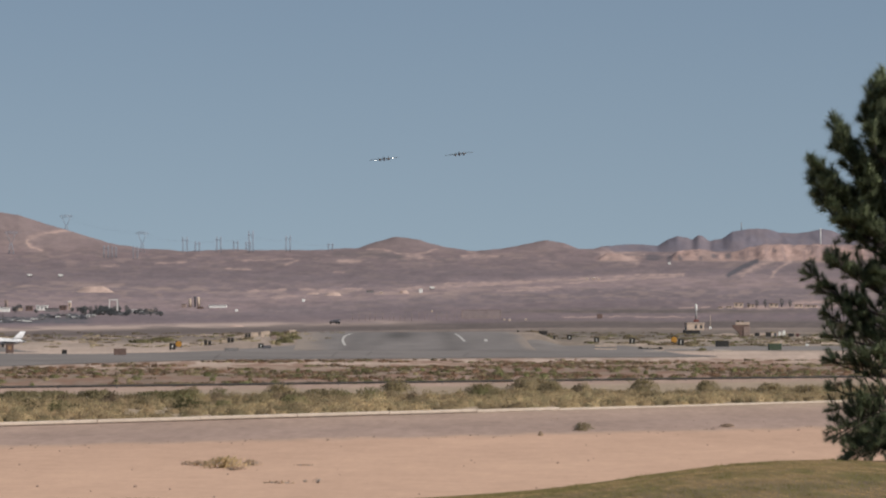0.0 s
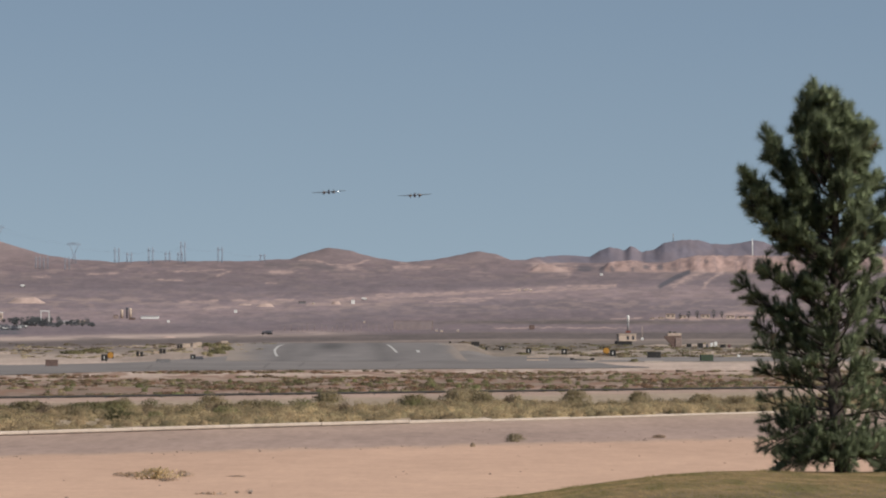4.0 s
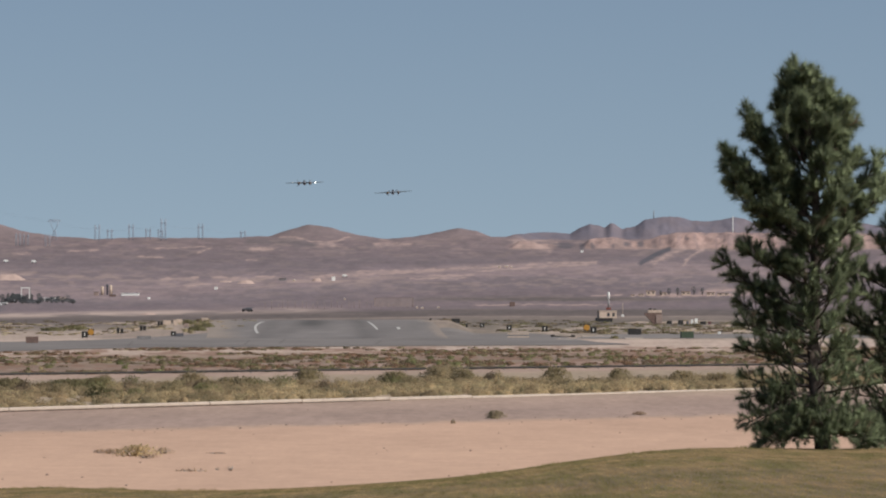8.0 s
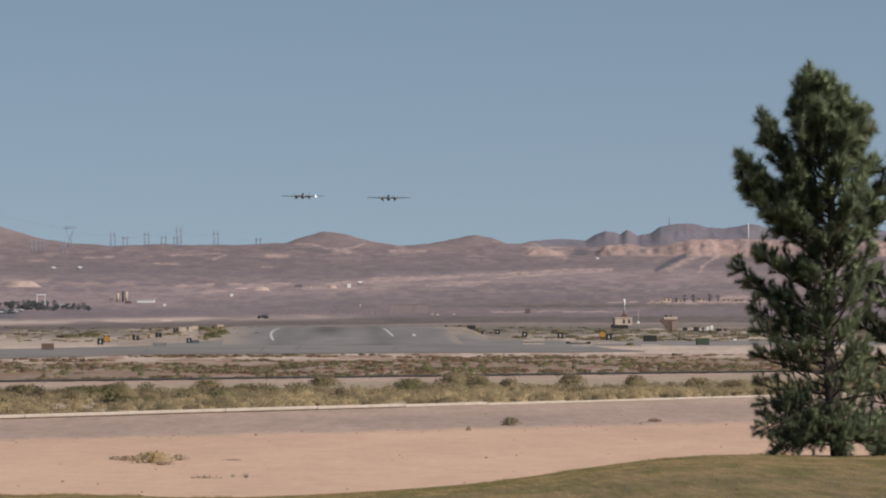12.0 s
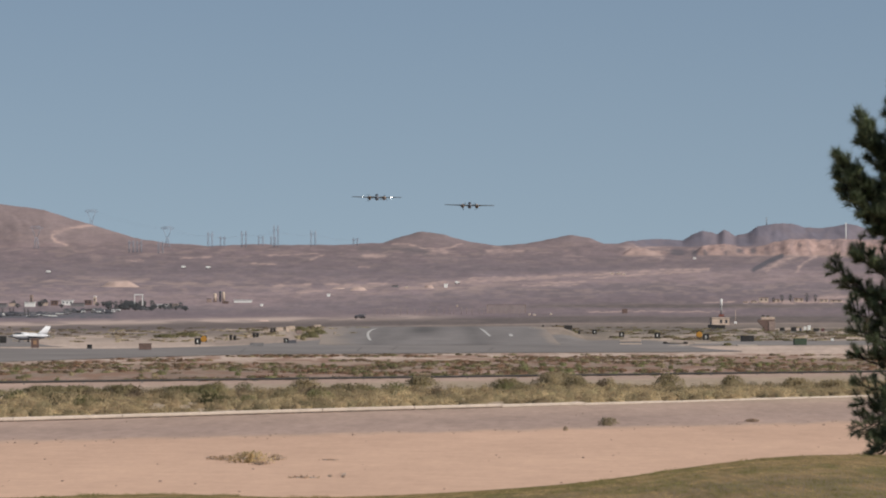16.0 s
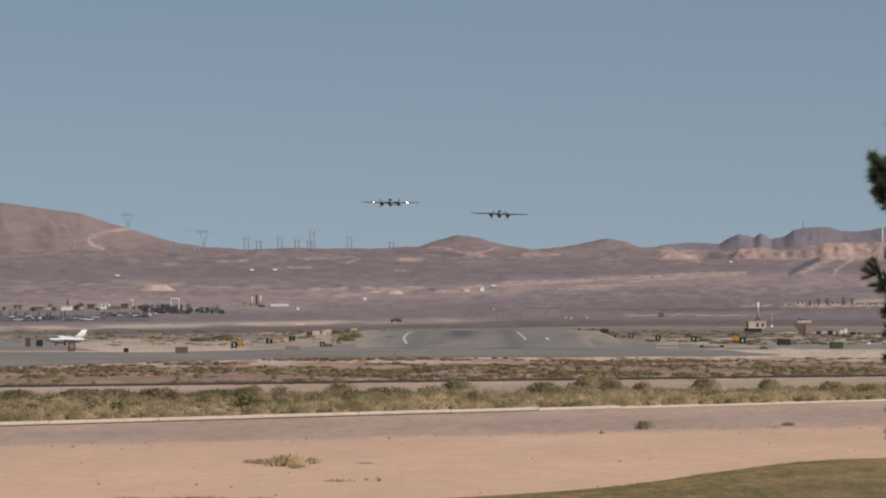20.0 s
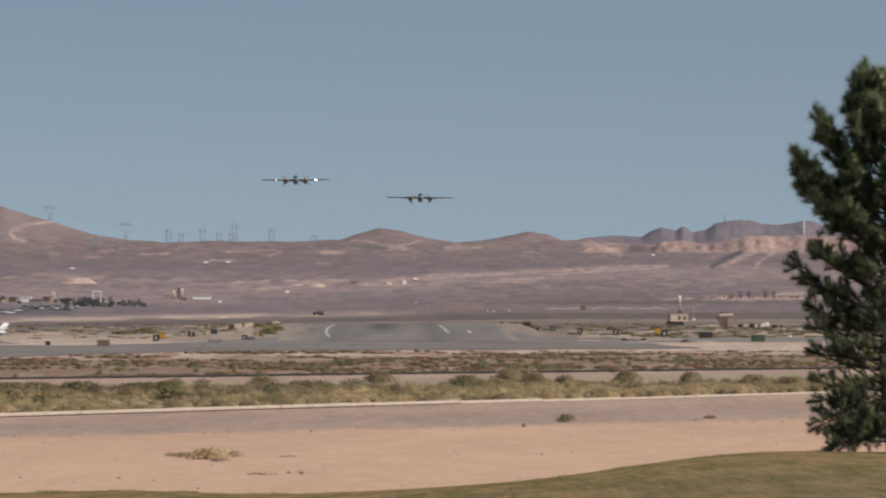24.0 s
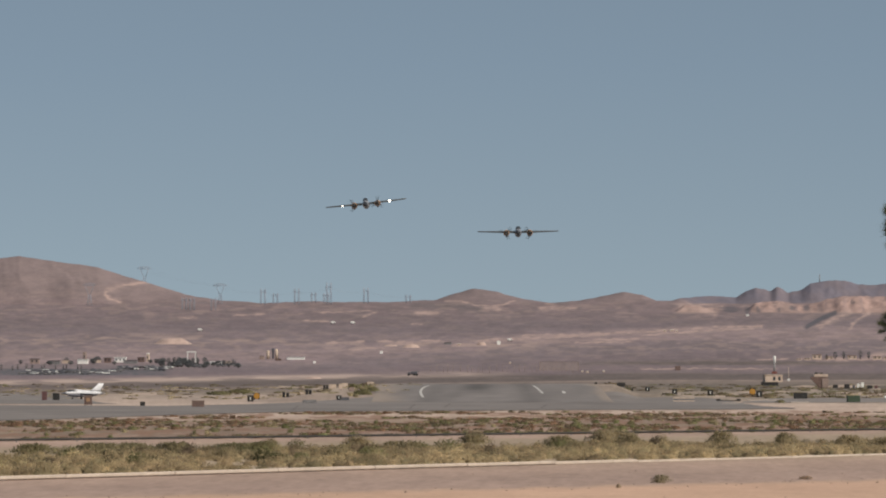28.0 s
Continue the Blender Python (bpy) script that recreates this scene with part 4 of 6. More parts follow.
    ln = rng.uniform(0.14, 0.25, k)[:, None]
    # shorter needles on the shaded lower limbs
    ln = ln * np.interp(base[:, 2] / height, [0, 0.45, 0.7], [0.66, 0.78, 1.0])[:, None]
    axis = np.stack([lean * (1 - base[:, 2] / height), 0 * base[:, 2], base[:, 2] - 0.3], -1)
    nor = (base - axis) / spread * 0.68 + side * 0.7 + way * 0.27
    nor /= np.linalg.norm(nor, axis=1)[:, None] + 1e-9
    wide = np.cross(way, nor)
    wide /= np.linalg.norm(wide, axis=1)[:, None] + 1e-9
    w = rng.uniform(0.004, 0.0068, k)[:, None]
    tri = np.stack([base - wide * w, base + wide * w, base + way * ln], 1)
    young = np.repeat(rng.random(n) ** 2, per)[:, None]
    old = np.array((0.178, 0.207, 0.128)) * (1 - young) + np.array((0.2, 0.23, 0.14)) * young
    dead = (np.repeat(rng.random(n), per) > 0.985)[:, None]
    col = np.where(dead, np.array((0.2, 0.16, 0.115)), old) * rng.uniform(0.75, 1.25, (k, 1)) * tone * 1.37
    mesh_of("crown", tri.reshape(-1, 3), np.arange(3 * k).reshape(-1, 3), MAT["needles"], root, np.repeat(col, 3, 0), False, np.repeat(nor, 3, 0))
    return root


def lawn_at(a, d):
    x = a * d / STEP
    return Vector((x, d, float(lawn_z(np.array(x), np.array(float(d))))))


PINE_ARMS = [(0.60, 182, 2.05, 0.80), (0.58, 178, 1.9, 0.86), (0.57, 176, 1.7, 0.85), (0.55, 190, 1.6, 0.7), (0.56, 184, 1.95, 0.76), (0.53, 180, 1.85, 0.8), (0.62, 186, 1.85, 0.74), (0.68, 180, 1.4, 1.15), (0.66, 184, 1.3, 1.2), (0.69, 174, 1.25, 1.1), (0.38, 180, 2.05, 0.5), (0.36, 174, 1.7, 0.45), (0.71, 178, 1.45, 1.08), (0.70, 186, 1.3, 1.1), (0.61, 0, 1.35, 1.05), (0.58, 8, 1.45, 0.7), (0.55, 352, 1.4, 0.8),
             (0.86, 5, 0.42, 1.9), (0.79, 358, 0.66, 1.5), (0.75, 10, 0.78, 1.2), (0.88, 178, 0.32, 1.6), (0.82, 183, 0.5, 1.4), (0.80, 20, 0.7, 1.3), (0.77, 350, 0.76, 1.1), (0.88, 8, 0.3, 1.9), (0.85, 352, 0.46, 1.5), (0.81, 2, 0.66, 1.3),
             (0.22, 180, 1.6, 0.25), (0.15, 184, 1.6, -0.05), (0.13, 175, 1.65, -0.25), (0.17, 190, 1.6, 0.1), (0.28, 170, 1.6, 0.25), (0.14, 200, 1.6, -0.4), (0.14, 160, 1.6, -0.4), (0.13, 230, 1.2, -0.5), (0.12, 270, 1.1, -0.5),
             (0.3, 186, 1.6, 0.2), (0.33, 174, 1.6, 0.3), (0.25, 176, 1.6, 0.1), (0.47, 180, 1.5, 0.4), (0.44, 188, 1.5, 0.5)]
# low skirts that droop to the grass
PINE_SKIRT = [(0.045 + 0.05 * (k % 3), 130 + k * 220 / 17, 1.05 + 0.16 * ((k * 7) % 4), -0.14 - 0.16 * (k % 3)) for k in range(0, 18) if k % 4 != 1 and not 6 < k < 15] + [
    (0.035, 232, 0.75, 0.12), (0.03, 262, 0.6, 0.2), (0.04, 300, 0.8, 0.1), (0.05, 205, 1.0, 0.0), (0.045, 335, 0.95, 0.02), (0.03, 285, 0.5, 0.25), (0.028, 215, 0.85, 0.1), (0.03, 322, 0.8, 0.1), (0.055, 250, 0.7, 0.0), (0.06, 312, 0.9, -0.05),
    (0.12, 178, 1.35, -0.66), (0.12, 192, 1.3, -0.66), (0.11, 166, 1.3, -0.62), (0.10, 205, 1.2, -0.6), (0.10, 340, 1.3, -0.6), (0.12, 0, 1.4, -0.65), (0.06, 215, 1.0, -0.2), (0.06, 328, 1.1, -0.2), (0.09, 250, 0.8, -0.5), (0.07, 10, 1.2, -0.2),
    (0.05, 240, 0.9, -0.1), (0.075, 265, 1.0, -0.4), (0.07, 285, 0.95, -0.35), (0.1, 275, 1.1, -0.55), (0.04, 272, 0.7, 0.0), (0.11, 300, 1.1, -0.6), (0.1, 228, 1.2, -0.55)]
pine(lawn_at(644, 96.5), 8.46, 1.42, 3, PINE_ARMS + PINE_SKIRT, 0.36, "tall dark green pine with upswept bushy limbs on the lawn", bend=0.2)
pine(lawn_at(858, 98), 6.7, 1.75, 8, [(0.83, 178, 1.2, 0.45), (0.45, 182, 1.75, 0.5), (0.35, 176, 1.8, 0.35), (0.2, 180, 1.8, 0.25), (0.14, 184, 1.7, -0.2), (0.12, 176, 1.6, -0.45), (0.28, 180, 1.9, 0.2), (0.52, 184, 1.6, 0.4)] + [(t, az, ln * 1.2, rise * 0.9) for t, az, ln, rise in PINE_SKIRT], 0.0, "smaller bushy green pine beside the tall one", 80, 1.0, 0.82)


# ---- the two bombers ----
def loft(bm, sections, n=18):
    """Elliptic sections (y, half width, half height, z) joined into one skin."""
    rings = []
    for y, w, h, z in sections:
        rings.append([bm.verts.new((math.cos(k * math.tau / n) * w, y, z + math.sin(k * math.tau / n) * h)) for k in range(n)])
    for r, s in zip(rings, rings[1:]):
        for k in range(n):
            bm.faces.new((r[k], r[(k + 1) % n], s[(k + 1) % n], s[k])).smooth = True
    bm.faces.new(rings[0][::-1])
    bm.faces.new(rings[-1])


def panel(bm, stations, n=10):
    """A wing or fin: stations of (x, y of the leading edge, chord, z, thickness)."""
    rings = []
    for x, y, c, z, th in stations:
        ring = []
        for k in range(2 * n):
            u = k / n if k < n else 2 - k / n
            t = th * (2.6 * math.sqrt(max(u, 0)) * (1 - u) ** 0.9 + 0.02)
            ring.append(bm.verts.new((x, y + c * u, z + (t if k < n else -t * 0.75))))
        rings.append(ring)
    for r, s in zip(rings, rings[1:]):
        for k in range(2 * n):
            bm.faces.new((r[k], r[(k + 1) % (2 * n)], s[(k + 1) % (2 * n)], s[k])).smooth = True
    bm.faces.new(rings[0])
    bm.faces.new(rings[-1][::-1])
    bmesh.ops.recalc_face_normals(bm, faces=bm.faces)


def bomber(label, lamps):
    root = thing("bomber", Matrix.Identity(4), label, "aircraft", "bombers in formation")
    bm = bmesh.new()
    loft(bm, [(-6.6, 0.12, 0.14, -0.35), (-6.3, 0.42, 0.48, -0.33), (-5.6, 0.68, 0.80, -0.28), (-4.4, 0.84, 1.05, -0.2), (-2.5, 0.90, 1.18, -0.12), (1.5, 0.88, 1.12, -0.05), (4.5, 0.62, 0.85, 0.1), (7.2, 0.32, 0.5, 0.28), (9.0, 0.12, 0.25, 0.4)])
    part("fuselage", bm, MAT["belly"], root, "grey rounded fuselage")
    bm = bmesh.new()
    loft(bm, [(-4.9, 0.10, 0.06, 0.72), (-4.5, 0.5, 0.36, 0.82), (-3.7, 0.66, 0.56, 0.94), (-2.6, 0.64, 0.54, 0.94), (-1.5, 0.32, 0.26, 0.9), (-1.0, 0.05, 0.05, 0.92)])
    part("canopy", bm, MAT["glass"], root, "dark glazed cockpit canopy")
    bm = bmesh.new()
    loft(bm, [(-6.64, 0.10, 0.12, -0.35), (-6.36, 0.40, 0.44, -0.34), (-6.0, 0.57, 0.66, -0.31), (-5.9, 0.60, 0.68, -0.31)])
    part("nose_glazing", bm, MAT["glass"], root)
    for side, word in ((-1, "left"), (1, "right")):
        bm = bmesh.new()
        panel(bm, [(side * 0.6, -2.1, 3.6, 0.05, 0.26), (side * 3.05, -2.0, 3.2, 0.10, 0.25), (side * 7.0, -1.5, 2.3, 0.2, 0.20), (side * 10.3, -1.0, 1.45, 0.28, 0.14), (side * 10.66, -0.75, 0.8, 0.29, 0.07)])
        part("wing", bm, MAT["olive"], root)
        bm = bmesh.new()
        panel(bm, [(side * 0.2, 7.0, 1.7, 0.62, 0.09), (side * 2.6, 7.4, 1.1, 0.95, 0.06), (side * 3.1, 7.6, 0.7, 1.0, 0.03)])
        part("tailplane", bm, MAT["olive"], root)
        bm = bmesh.new()
        loft(bm, [(-3.55, 0.60, 0.62, -0.22), (-3.2, 0.74, 0.76, -0.22), (-2.2, 0.78, 0.80, -0.24), (-0.5, 0.70, 0.74, -0.2), (1.6, 0.48, 0.50, -0.05), (3.6, 0.10, 0.12, 0.1)])
        bmesh.ops.translate(bm, verts=bm.verts, vec=(side * 3.05, 0, 0))
        nac = part("nacelle", bm, MAT["olive"], root)
        bm = bmesh.new()
        tube(bm, [(side * 3.05, -3.68, -0.22), (side * 3.05, -3.52, -0.22), (side * 3.05, -3.1, -0.22), (side * 3.05, -2.75, -0.23)], [0.60, 0.74, 0.80, 0.81], 20, cap=False)
        part("cowl_ring", bm, MAT["orange"], nac, "orange engine cowl ring")
        bm = bmesh.new()
        tube(bm, [(side * 3.05, -3.60, -0.22), (side * 3.05, -3.57, -0.22)], [0.56, 0.56], 16)
        part("engine_face", bm, MAT["steel"], nac)
        bm = bmesh.new()
        tube(bm, [(side * 3.05, -3.3, -0.95), (side * 3.05, -2.4, -1.1), (side * 3.05, -1.2, -0.9)], [0.16, 0.22, 0.15], 10)
        part("oil_cooler", bm, MAT["steel"], nac)
        hub = part("propeller", tubed([(0, 0.12, 0), (0, -0.05, 0), (0, -0.3, 0), (0, -0.42, 0)], [0.2, 0.22, 0.14, 0.03], 10), MAT["steel"], root)
        hub.matrix_basis = pose(side * 3.05, -3.9, -0.22)
        for k in range(3):
            bm = bmesh.new()
            panel(bm, [(0.15, -0.09, 0.18, 0, 0.05), (0.6, -0.14, 0.28, 0, 0.035), (1.4, -0.15, 0.3, 0, 0.02), (1.9, -0.08, 0.16, 0, 0.012)], 4)
            bmesh.ops.rotate(bm, verts=bm.verts, cent=(0, 0, 0), matrix=Euler((radians(60), 0, 0)).to_matrix())
            bmesh.ops.rotate(bm, verts=bm.verts, cent=(0, 0, 0), matrix=Euler((0, radians(120 * k), 0)).to_matrix())
            part("blade", bm, MAT["dark"], hub)
        PROPS.append((hub, side))
        if lamps:
            bm = bmesh.new()
            bmesh.ops.create_uvsphere(bm, u_segments=14, v_segments=8, radius=1)
            r = LAMP_R[side > 0]
            bmesh.ops.transform(bm, matrix=Matrix.Translation((side * 6.25, -1.66, 0.12)) @ Matrix.Diagonal((r, 0.16, r, 1)), verts=bm.verts)
            part("landing_light", bm, MAT["lamp" if side > 0 else "lamp_dim"], root, "bright lit landing light")
    bm = bmesh.new()
    panel(bm, [(0, 6.4, 2.7, 0, 0.10), (0.9, 7.2, 1.7, 0, 0.08), (1.35, 7.8, 0.9, 0, 0.04)])
    bmesh.ops.rotate(bm, verts=bm.verts, cent=(0, 0, 0), matrix=Euler((0, radians(-90), 0)).to_matrix())
    bmesh.ops.translate(bm, verts=bm.verts, vec=(0, 0, 0.55))
    part("tail_fin", bm, MAT["olive"], root)
    return root


PROPS = []
LAMP_R = (0.08, 0.235)
bomber_lit = bomber("olive twin-engined bomber with lit landing lights flying", True)
bomber_dark = bomber("olive twin-engined bomber with orange cowls flying", False)


# ---- airfield things ----
def put(name, a, e, label, category, group="", turn=0.0, kind=""):
    """A thing's Empty on the ground at that bearing and height, with the metres that one step spans there."""
    p = foot(a, e)
    return thing(name, Matrix.Translation(p) @ pose(0, 0, 0, 0, 0, turn), label, category, group, kind), p.y / STEP


def crate(name, a, e, w, h, mat, label, category="cabinet", group="", depth=0.7, turn=6.0):
    """A metal equipment cabinet with a lid, a plinth and a door seam."""
    root, s = put(name, a, e, label, category, group, turn)
    W, H, D = w * s / 2, h * s, w * s * depth
    part("body", boxed(-W, W, 0, D, 0.12, H * 0.93, bev=0.03), mat, root)
    part("lid", boxed(-W - 0.05, W + 0.05, -0.05, D + 0.05, H * 0.93, H, bev=0.02), mat, root)
    part("plinth", boxed(-W * 0.95, W * 0.95, 0.04, D - 0.04, -0.1, 0.12), MAT["grey"], root)
    part("door", boxed(-W * 0.45, W * 0.45, -0.02, 0.0, 0.22, H * 0.85, bev=0.008), mat, root)
    part("handle", boxed(W * 0.3, W * 0.36, -0.05, -0.02, H * 0.45, H * 0.6), MAT["steel"], root)
    return root


def sign(a, e, w, h, mat, label, post=0.28, bars=2, turn=0.0, group="taxiway signs"):
    """An airfield sign: a framed panel with plain bars for its characters, on two legs."""
    root, s = put("airfield_sign", a, e, label, "sign", group, turn)
    W, H = w * s / 2, h * s
    z0 = H * post * 0.6
    amber = mat is MAT["yellow"]
    part("panel", boxed(-W, W, -0.12, 0.12, z0, H, bev=0.03), MAT["dark"] if amber else mat, root)
    part("frame", boxed(-W - 0.05, W + 0.05, -0.06, 0.06, H, H + 0.07), MAT["steel"], root)
    for k in (-1, 1):
        part("leg", tubed([(k * W * 0.7, 0, -0.1), (k * W * 0.7, 0, z0)], [0.05, 0.05], 8), MAT["steel"], root)
    ink = MAT["dark"] if mat in (MAT["yellow"], MAT["white"]) else MAT["white"]
    if amber:
        # a round amber face on a dark board
        r, zc = min(W, (H - z0) / 2) * 0.98, (z0 + H) / 2
        part("amber_face", tubed([(0, -0.12, zc), (0, -0.17, zc), (0, -0.19, zc)], [r, r, r * 0.92], 20), mat, root, "round amber face")
        pts = [(r * 0.5 * math.cos(q * math.tau / 16), -0.2, zc + r * 0.5 * math.sin(q * math.tau / 16)) for q in range(17)]
        part("figure_ring", tubed(pts, [0.035] * 17, 6), MAT["orange"], root)
        bars = 0
    for k in range(bars):
        x = (k - (bars - 1) / 2) * W * 0.75
        part("character_bar", boxed(x - W * 0.14, x + W * 0.14, -0.135, -0.12, z0 + (H - z0) * 0.25, z0 + (H - z0) * 0.75), ink, root)
    return root


def build_airfield():
    # amber signs, each beside a dark one
    sign(-623, -56, 11, 13, MAT["yellow"], "amber taxiway sign on short legs", bars=1)
    sign(254, -49, 11, 15, MAT["yellow"], "amber taxiway sign on short legs", bars=1)
    root = sign(-923, -67, 14, 20, MAT["brown"], "dark brown airfield sign with an orange figure", bars=0)
    s = foot(-923, -67).y / STEP
    part("figure", boxed(-3 * s, 3 * s, -0.16, -0.12, 9 * s, 16 * s, bev=0.01), MAT["orange"], root, "orange figure panel")
    for a, e, w, h in ((-634, -60, 11, 13), (266, -52, 11, 13), (-575, -55, 5, 11), (-568, -55, 5, 9), (-534, -54, 5, 10), (-528, -54, 5, 9), (-503, -50, 4, 9), (-498, -50, 4, 8),
                       (-477, -58, 9, 9), (117, -46, 9, 10), (180, -48, 10, 11), (69, -41, 8, 9), (42, -42, 4, 6), (2, -32, 4, 7), (-22, -33, 4, 6)):
        sign(a, e, w, h, MAT["dark"], "dark airfield marker sign with a pale figure bar" if w > 7 else "slim plain dark airfield marker post", bars=1 if w > 7 else 0)
    crate("equipment_cabinet", -727, -68, 22, 12, MAT["brown"], "brown metal equipment cabinet beside the taxiway")
    crate("equipment_cabinet", 340, -53, 22, 11, MAT["dark"], "black metal equipment cabinet on a pale pad")
    crate("equipment_cabinet", 433, -59, 22, 12, MAT["green"], "dull green metal equipment cabinet on gravel")
    crate("equipment_cabinet", -826, -66, 9, 8, MAT["dark"], "small dark cabinet at the taxiway edge")
    crate("equipment_cabinet", 23, -43, 14, 8, MAT["dark"], "low dark cabinet by the runway")
    crate("equipment_cabinet", -529, -61, 24, 6, MAT["grey"], "low grey junction cabinet by the taxiway", depth=0.4)
    crate("equipment_cabinet", -980, -56, 12, 13, MAT["dark"], "dark ground power unit beside the parked jet")
    crate("equipment_cabinet", 401, -34, 8, 6, MAT["dark"], "small dark cabinet near the ramp")
    crate("equipment_cabinet", 421, -35, 9, 8, MAT["dark"], "small dark cabinet near the ramp")
    crate("equipment_cabinet", 461, -35, 9, 6, MAT["dark"], "small dark cabinet near the ramp")
    crate("equipment_cabinet", 448, -34, 5, 10, MAT["white"], "tall white cabinet near the ramp", depth=0.8)
    crate("equipment_cabinet", 441, -34, 4, 8, MAT["white"], "slim white cabinet near the ramp", depth=0.8)
    crate("equipment_cabinet", 433, -35, 4, 7, MAT["slate"], "slim slate-grey cabinet near the ramp", depth=0.8)
    crate("equipment_cabinet", 472, -35, 5, 6, MAT["maroon"], "small dull red cabinet near the ramp", depth=0.8)
    crate("equipment_cabinet", 489, -52, 5, 5, MAT["white"], "small white marker cabinet on the gravel")
    crate("equipment_cabinet", -488, -48, 12, 9, MAT["cream"], "pale cream equipment box near the runway")
    crate("equipment_cabinet", -474, -51, 6, 11, MAT["cream"], "tall pale cream equipment box near the runway")
    crate("equipment_cabinet", -540, -46, 12, 5, MAT["cream"], "low pale cream equipment box near the runway")
    crate("equipment_cabinet", -421, -45, 12, 6, MAT["cream"], "low pale cream equipment box near the runway")
    crate("equipment_cabinet", -467, -58, 16, 6, MAT["slate"], "low dark grey junction cabinet by the taxiway", depth=0.4)
    crate("equipment_cabinet", -466, -47, 10, 8, MAT["cream"], "pale cream equipment box near the runway")
    crate("equipment_cabinet", -454, -52, 9, 7, MAT["tan"], "tan equipment box near the runway")
    crate("tow_tractor", -1001, -56, 9, 16, MAT["maroon"], "dull red tow tractor cab beside the jet", "tractor")
    crate("equipment_cabinet", 123, -3, 9, 8, MAT["brown"], "small red-brown shed on the far plain", "shed")
    # striped barrier
    root, s = put("striped_barrier", 133, -58, "low white and grey striped barrier by the taxiway", "barrier")
    W = 19 * s
    for k, (z, m) in enumerate(((0.05, "cream"), (0.45, "grey"), (0.75, "cream"))):
        part("plank", boxed(-W, W, -0.1, 0.1, z, z + 0.3, bev=0.02), MAT[m], root)
    for k in (-0.8, 0, 0.8):
        part("leg", boxed(k * W - 0.06, k * W + 0.06, 0.1, 0.22, -0.1, 1.05), MAT["steel"], root)
    # low dark beam with end stops
    root, s = put("runway_barrier_net", 212, -57, "low dark folded arresting barrier lying on the taxiway edge", "barrier")
    W = 18 * s
    part("beam", tubed([(-W, 0, 0.2), (0, 0, 0.16), (W, 0, 0.2)], [0.12, 0.1, 0.12], 8), MAT["dark"], root)
    for k in (-1, 1):
        part("end_block", boxed(k * W - 0.5, k * W + 0.5, -0.4, 0.4, -0.05, 0.62, bev=0.08), MAT["dark"], root)
    # concrete pads
    for a, e, w, h in ((340, -60, 34, 6), (276, -56, 60, 5), (216, -61, 30, 3)):
        root, s = put("concrete_pad", a, e, "pale concrete equipment pad on the gravel", "pad", "", 0, "structure")
        part("slab", boxed(-w * s / 2, w * s / 2, 0, h * s * 18, 0.0, 0.14, bev=0.02), MAT["concrete"], root)
    # hut with its mast
    root, s = put("airfield_hut", 292, -23, "small cream rendered airfield hut with flat roof", "hut", "", 8)
    W, H = 15.5 * s, 13 * s
    part("wall", boxed(-W, W, 0, W * 1.5, -0.1, H * 0.88, bev=0.05), MAT["cream"], root)
    part("roof", boxed(-W - 0.25, W + 0.25, -0.25, W * 1.5 + 0.25, H * 0.88, H, bev=0.04), MAT["cream"], root)
    for k in (-0.1, 0.5):
        win = part("window", boxed(W * k, W * (k + 0.28), -0.06, 0.0, H * 0.2, H * 0.66), MAT["glass"], root)
        part("window_frame", boxed(W * k - 0.08, W * (k + 0.28) + 0.08, -0.04, -0.01, H * 0.66, H * 0.72), MAT["brown"], win)
    root, s = put("radar_mast", 293, -18.5, "grey mast with a white drum on a red base", "mast")
    part("base", boxed(-4.5 * s, 4.5 * s, -1.5, 1.5, 10 * s, 14 * s, bev=0.1), MAT["red"], root)
    for k in (-1, 1):
        part("leg", tubed([(k * 4.5 * s, 0, -0.2), (k * 3.4 * s, 0, 9 * s)], [0.2, 0.18], 8), MAT["grey"], root)
    part("shaft", tubed([(0, 0, 10 * s), (0, 0, 29 * s)], [2.0 * s, 1.6 * s], 12), MAT["grey"], root)
    part("drum", tubed([(0, 0, 29 * s), (0, 0, 29.6 * s), (0, 0, 40.4 * s), (0, 0, 41.2 * s)], [1.2 * s, 2.1 * s, 2.1 * s, 1.5 * s], 16), MAT["white"], root)
    root, s = put("pole", 318, -23, "thin white pole beside the hut", "pole")
    part("shaft", tubed([(0, 0, -0.2), (0, 0, 26 * s)], [0.45 * s, 0.35 * s], 8), MAT["cream"], root)
    part("box", boxed(-2.2 * s, 2.2 * s, -0.4, 0.4, 2 * s, 6 * s, bev=0.05), MAT["white"], root)
    crate("freight_container", 286, -30, 28, 7, MAT["dark"], "low dark freight container in front of the hut", "container")
    # earth ramp
    root, s = put("earth_ramp", 373, -34, "brown earth firing ramp with a cream block on top", "ramp", "", 0)
    bm = bmesh.new()
    pr = [(-15.5, 17), (-15.5, 20), (14, 20.5), (14, 2), (4, -1), (2, -1)]
    ring = [[bm.verts.new((x * s, y, z * s)) for x, z in pr] for y in (0, 6.0)]
    for k in range(len(pr)):
        bm.faces.new((ring[0][k], ring[0][(k + 1) % len(pr)], ring[1][(k + 1) % len(pr)], ring[1][k]))
    bm.faces.new(ring[0][::-1])
    bm.faces.new(ring[1])
    bmesh.ops.recalc_face_normals(bm, faces=bm.faces)
    part("wedge", bm, MAT["brown"], root)
    # tan facing that paints the sunlit right side of the brown ramp
    part("lit_facing", boxed(4 * s, 15 * s, -0.3, 0.0, -0.1, 17 * s, bev=0.04), MAT["tan"], root)
    part("top_block", boxed(-10 * s, 14.5 * s, 0.5, 5.5, 20 * s, 25 * s, bev=0.1), MAT["cream"], root)
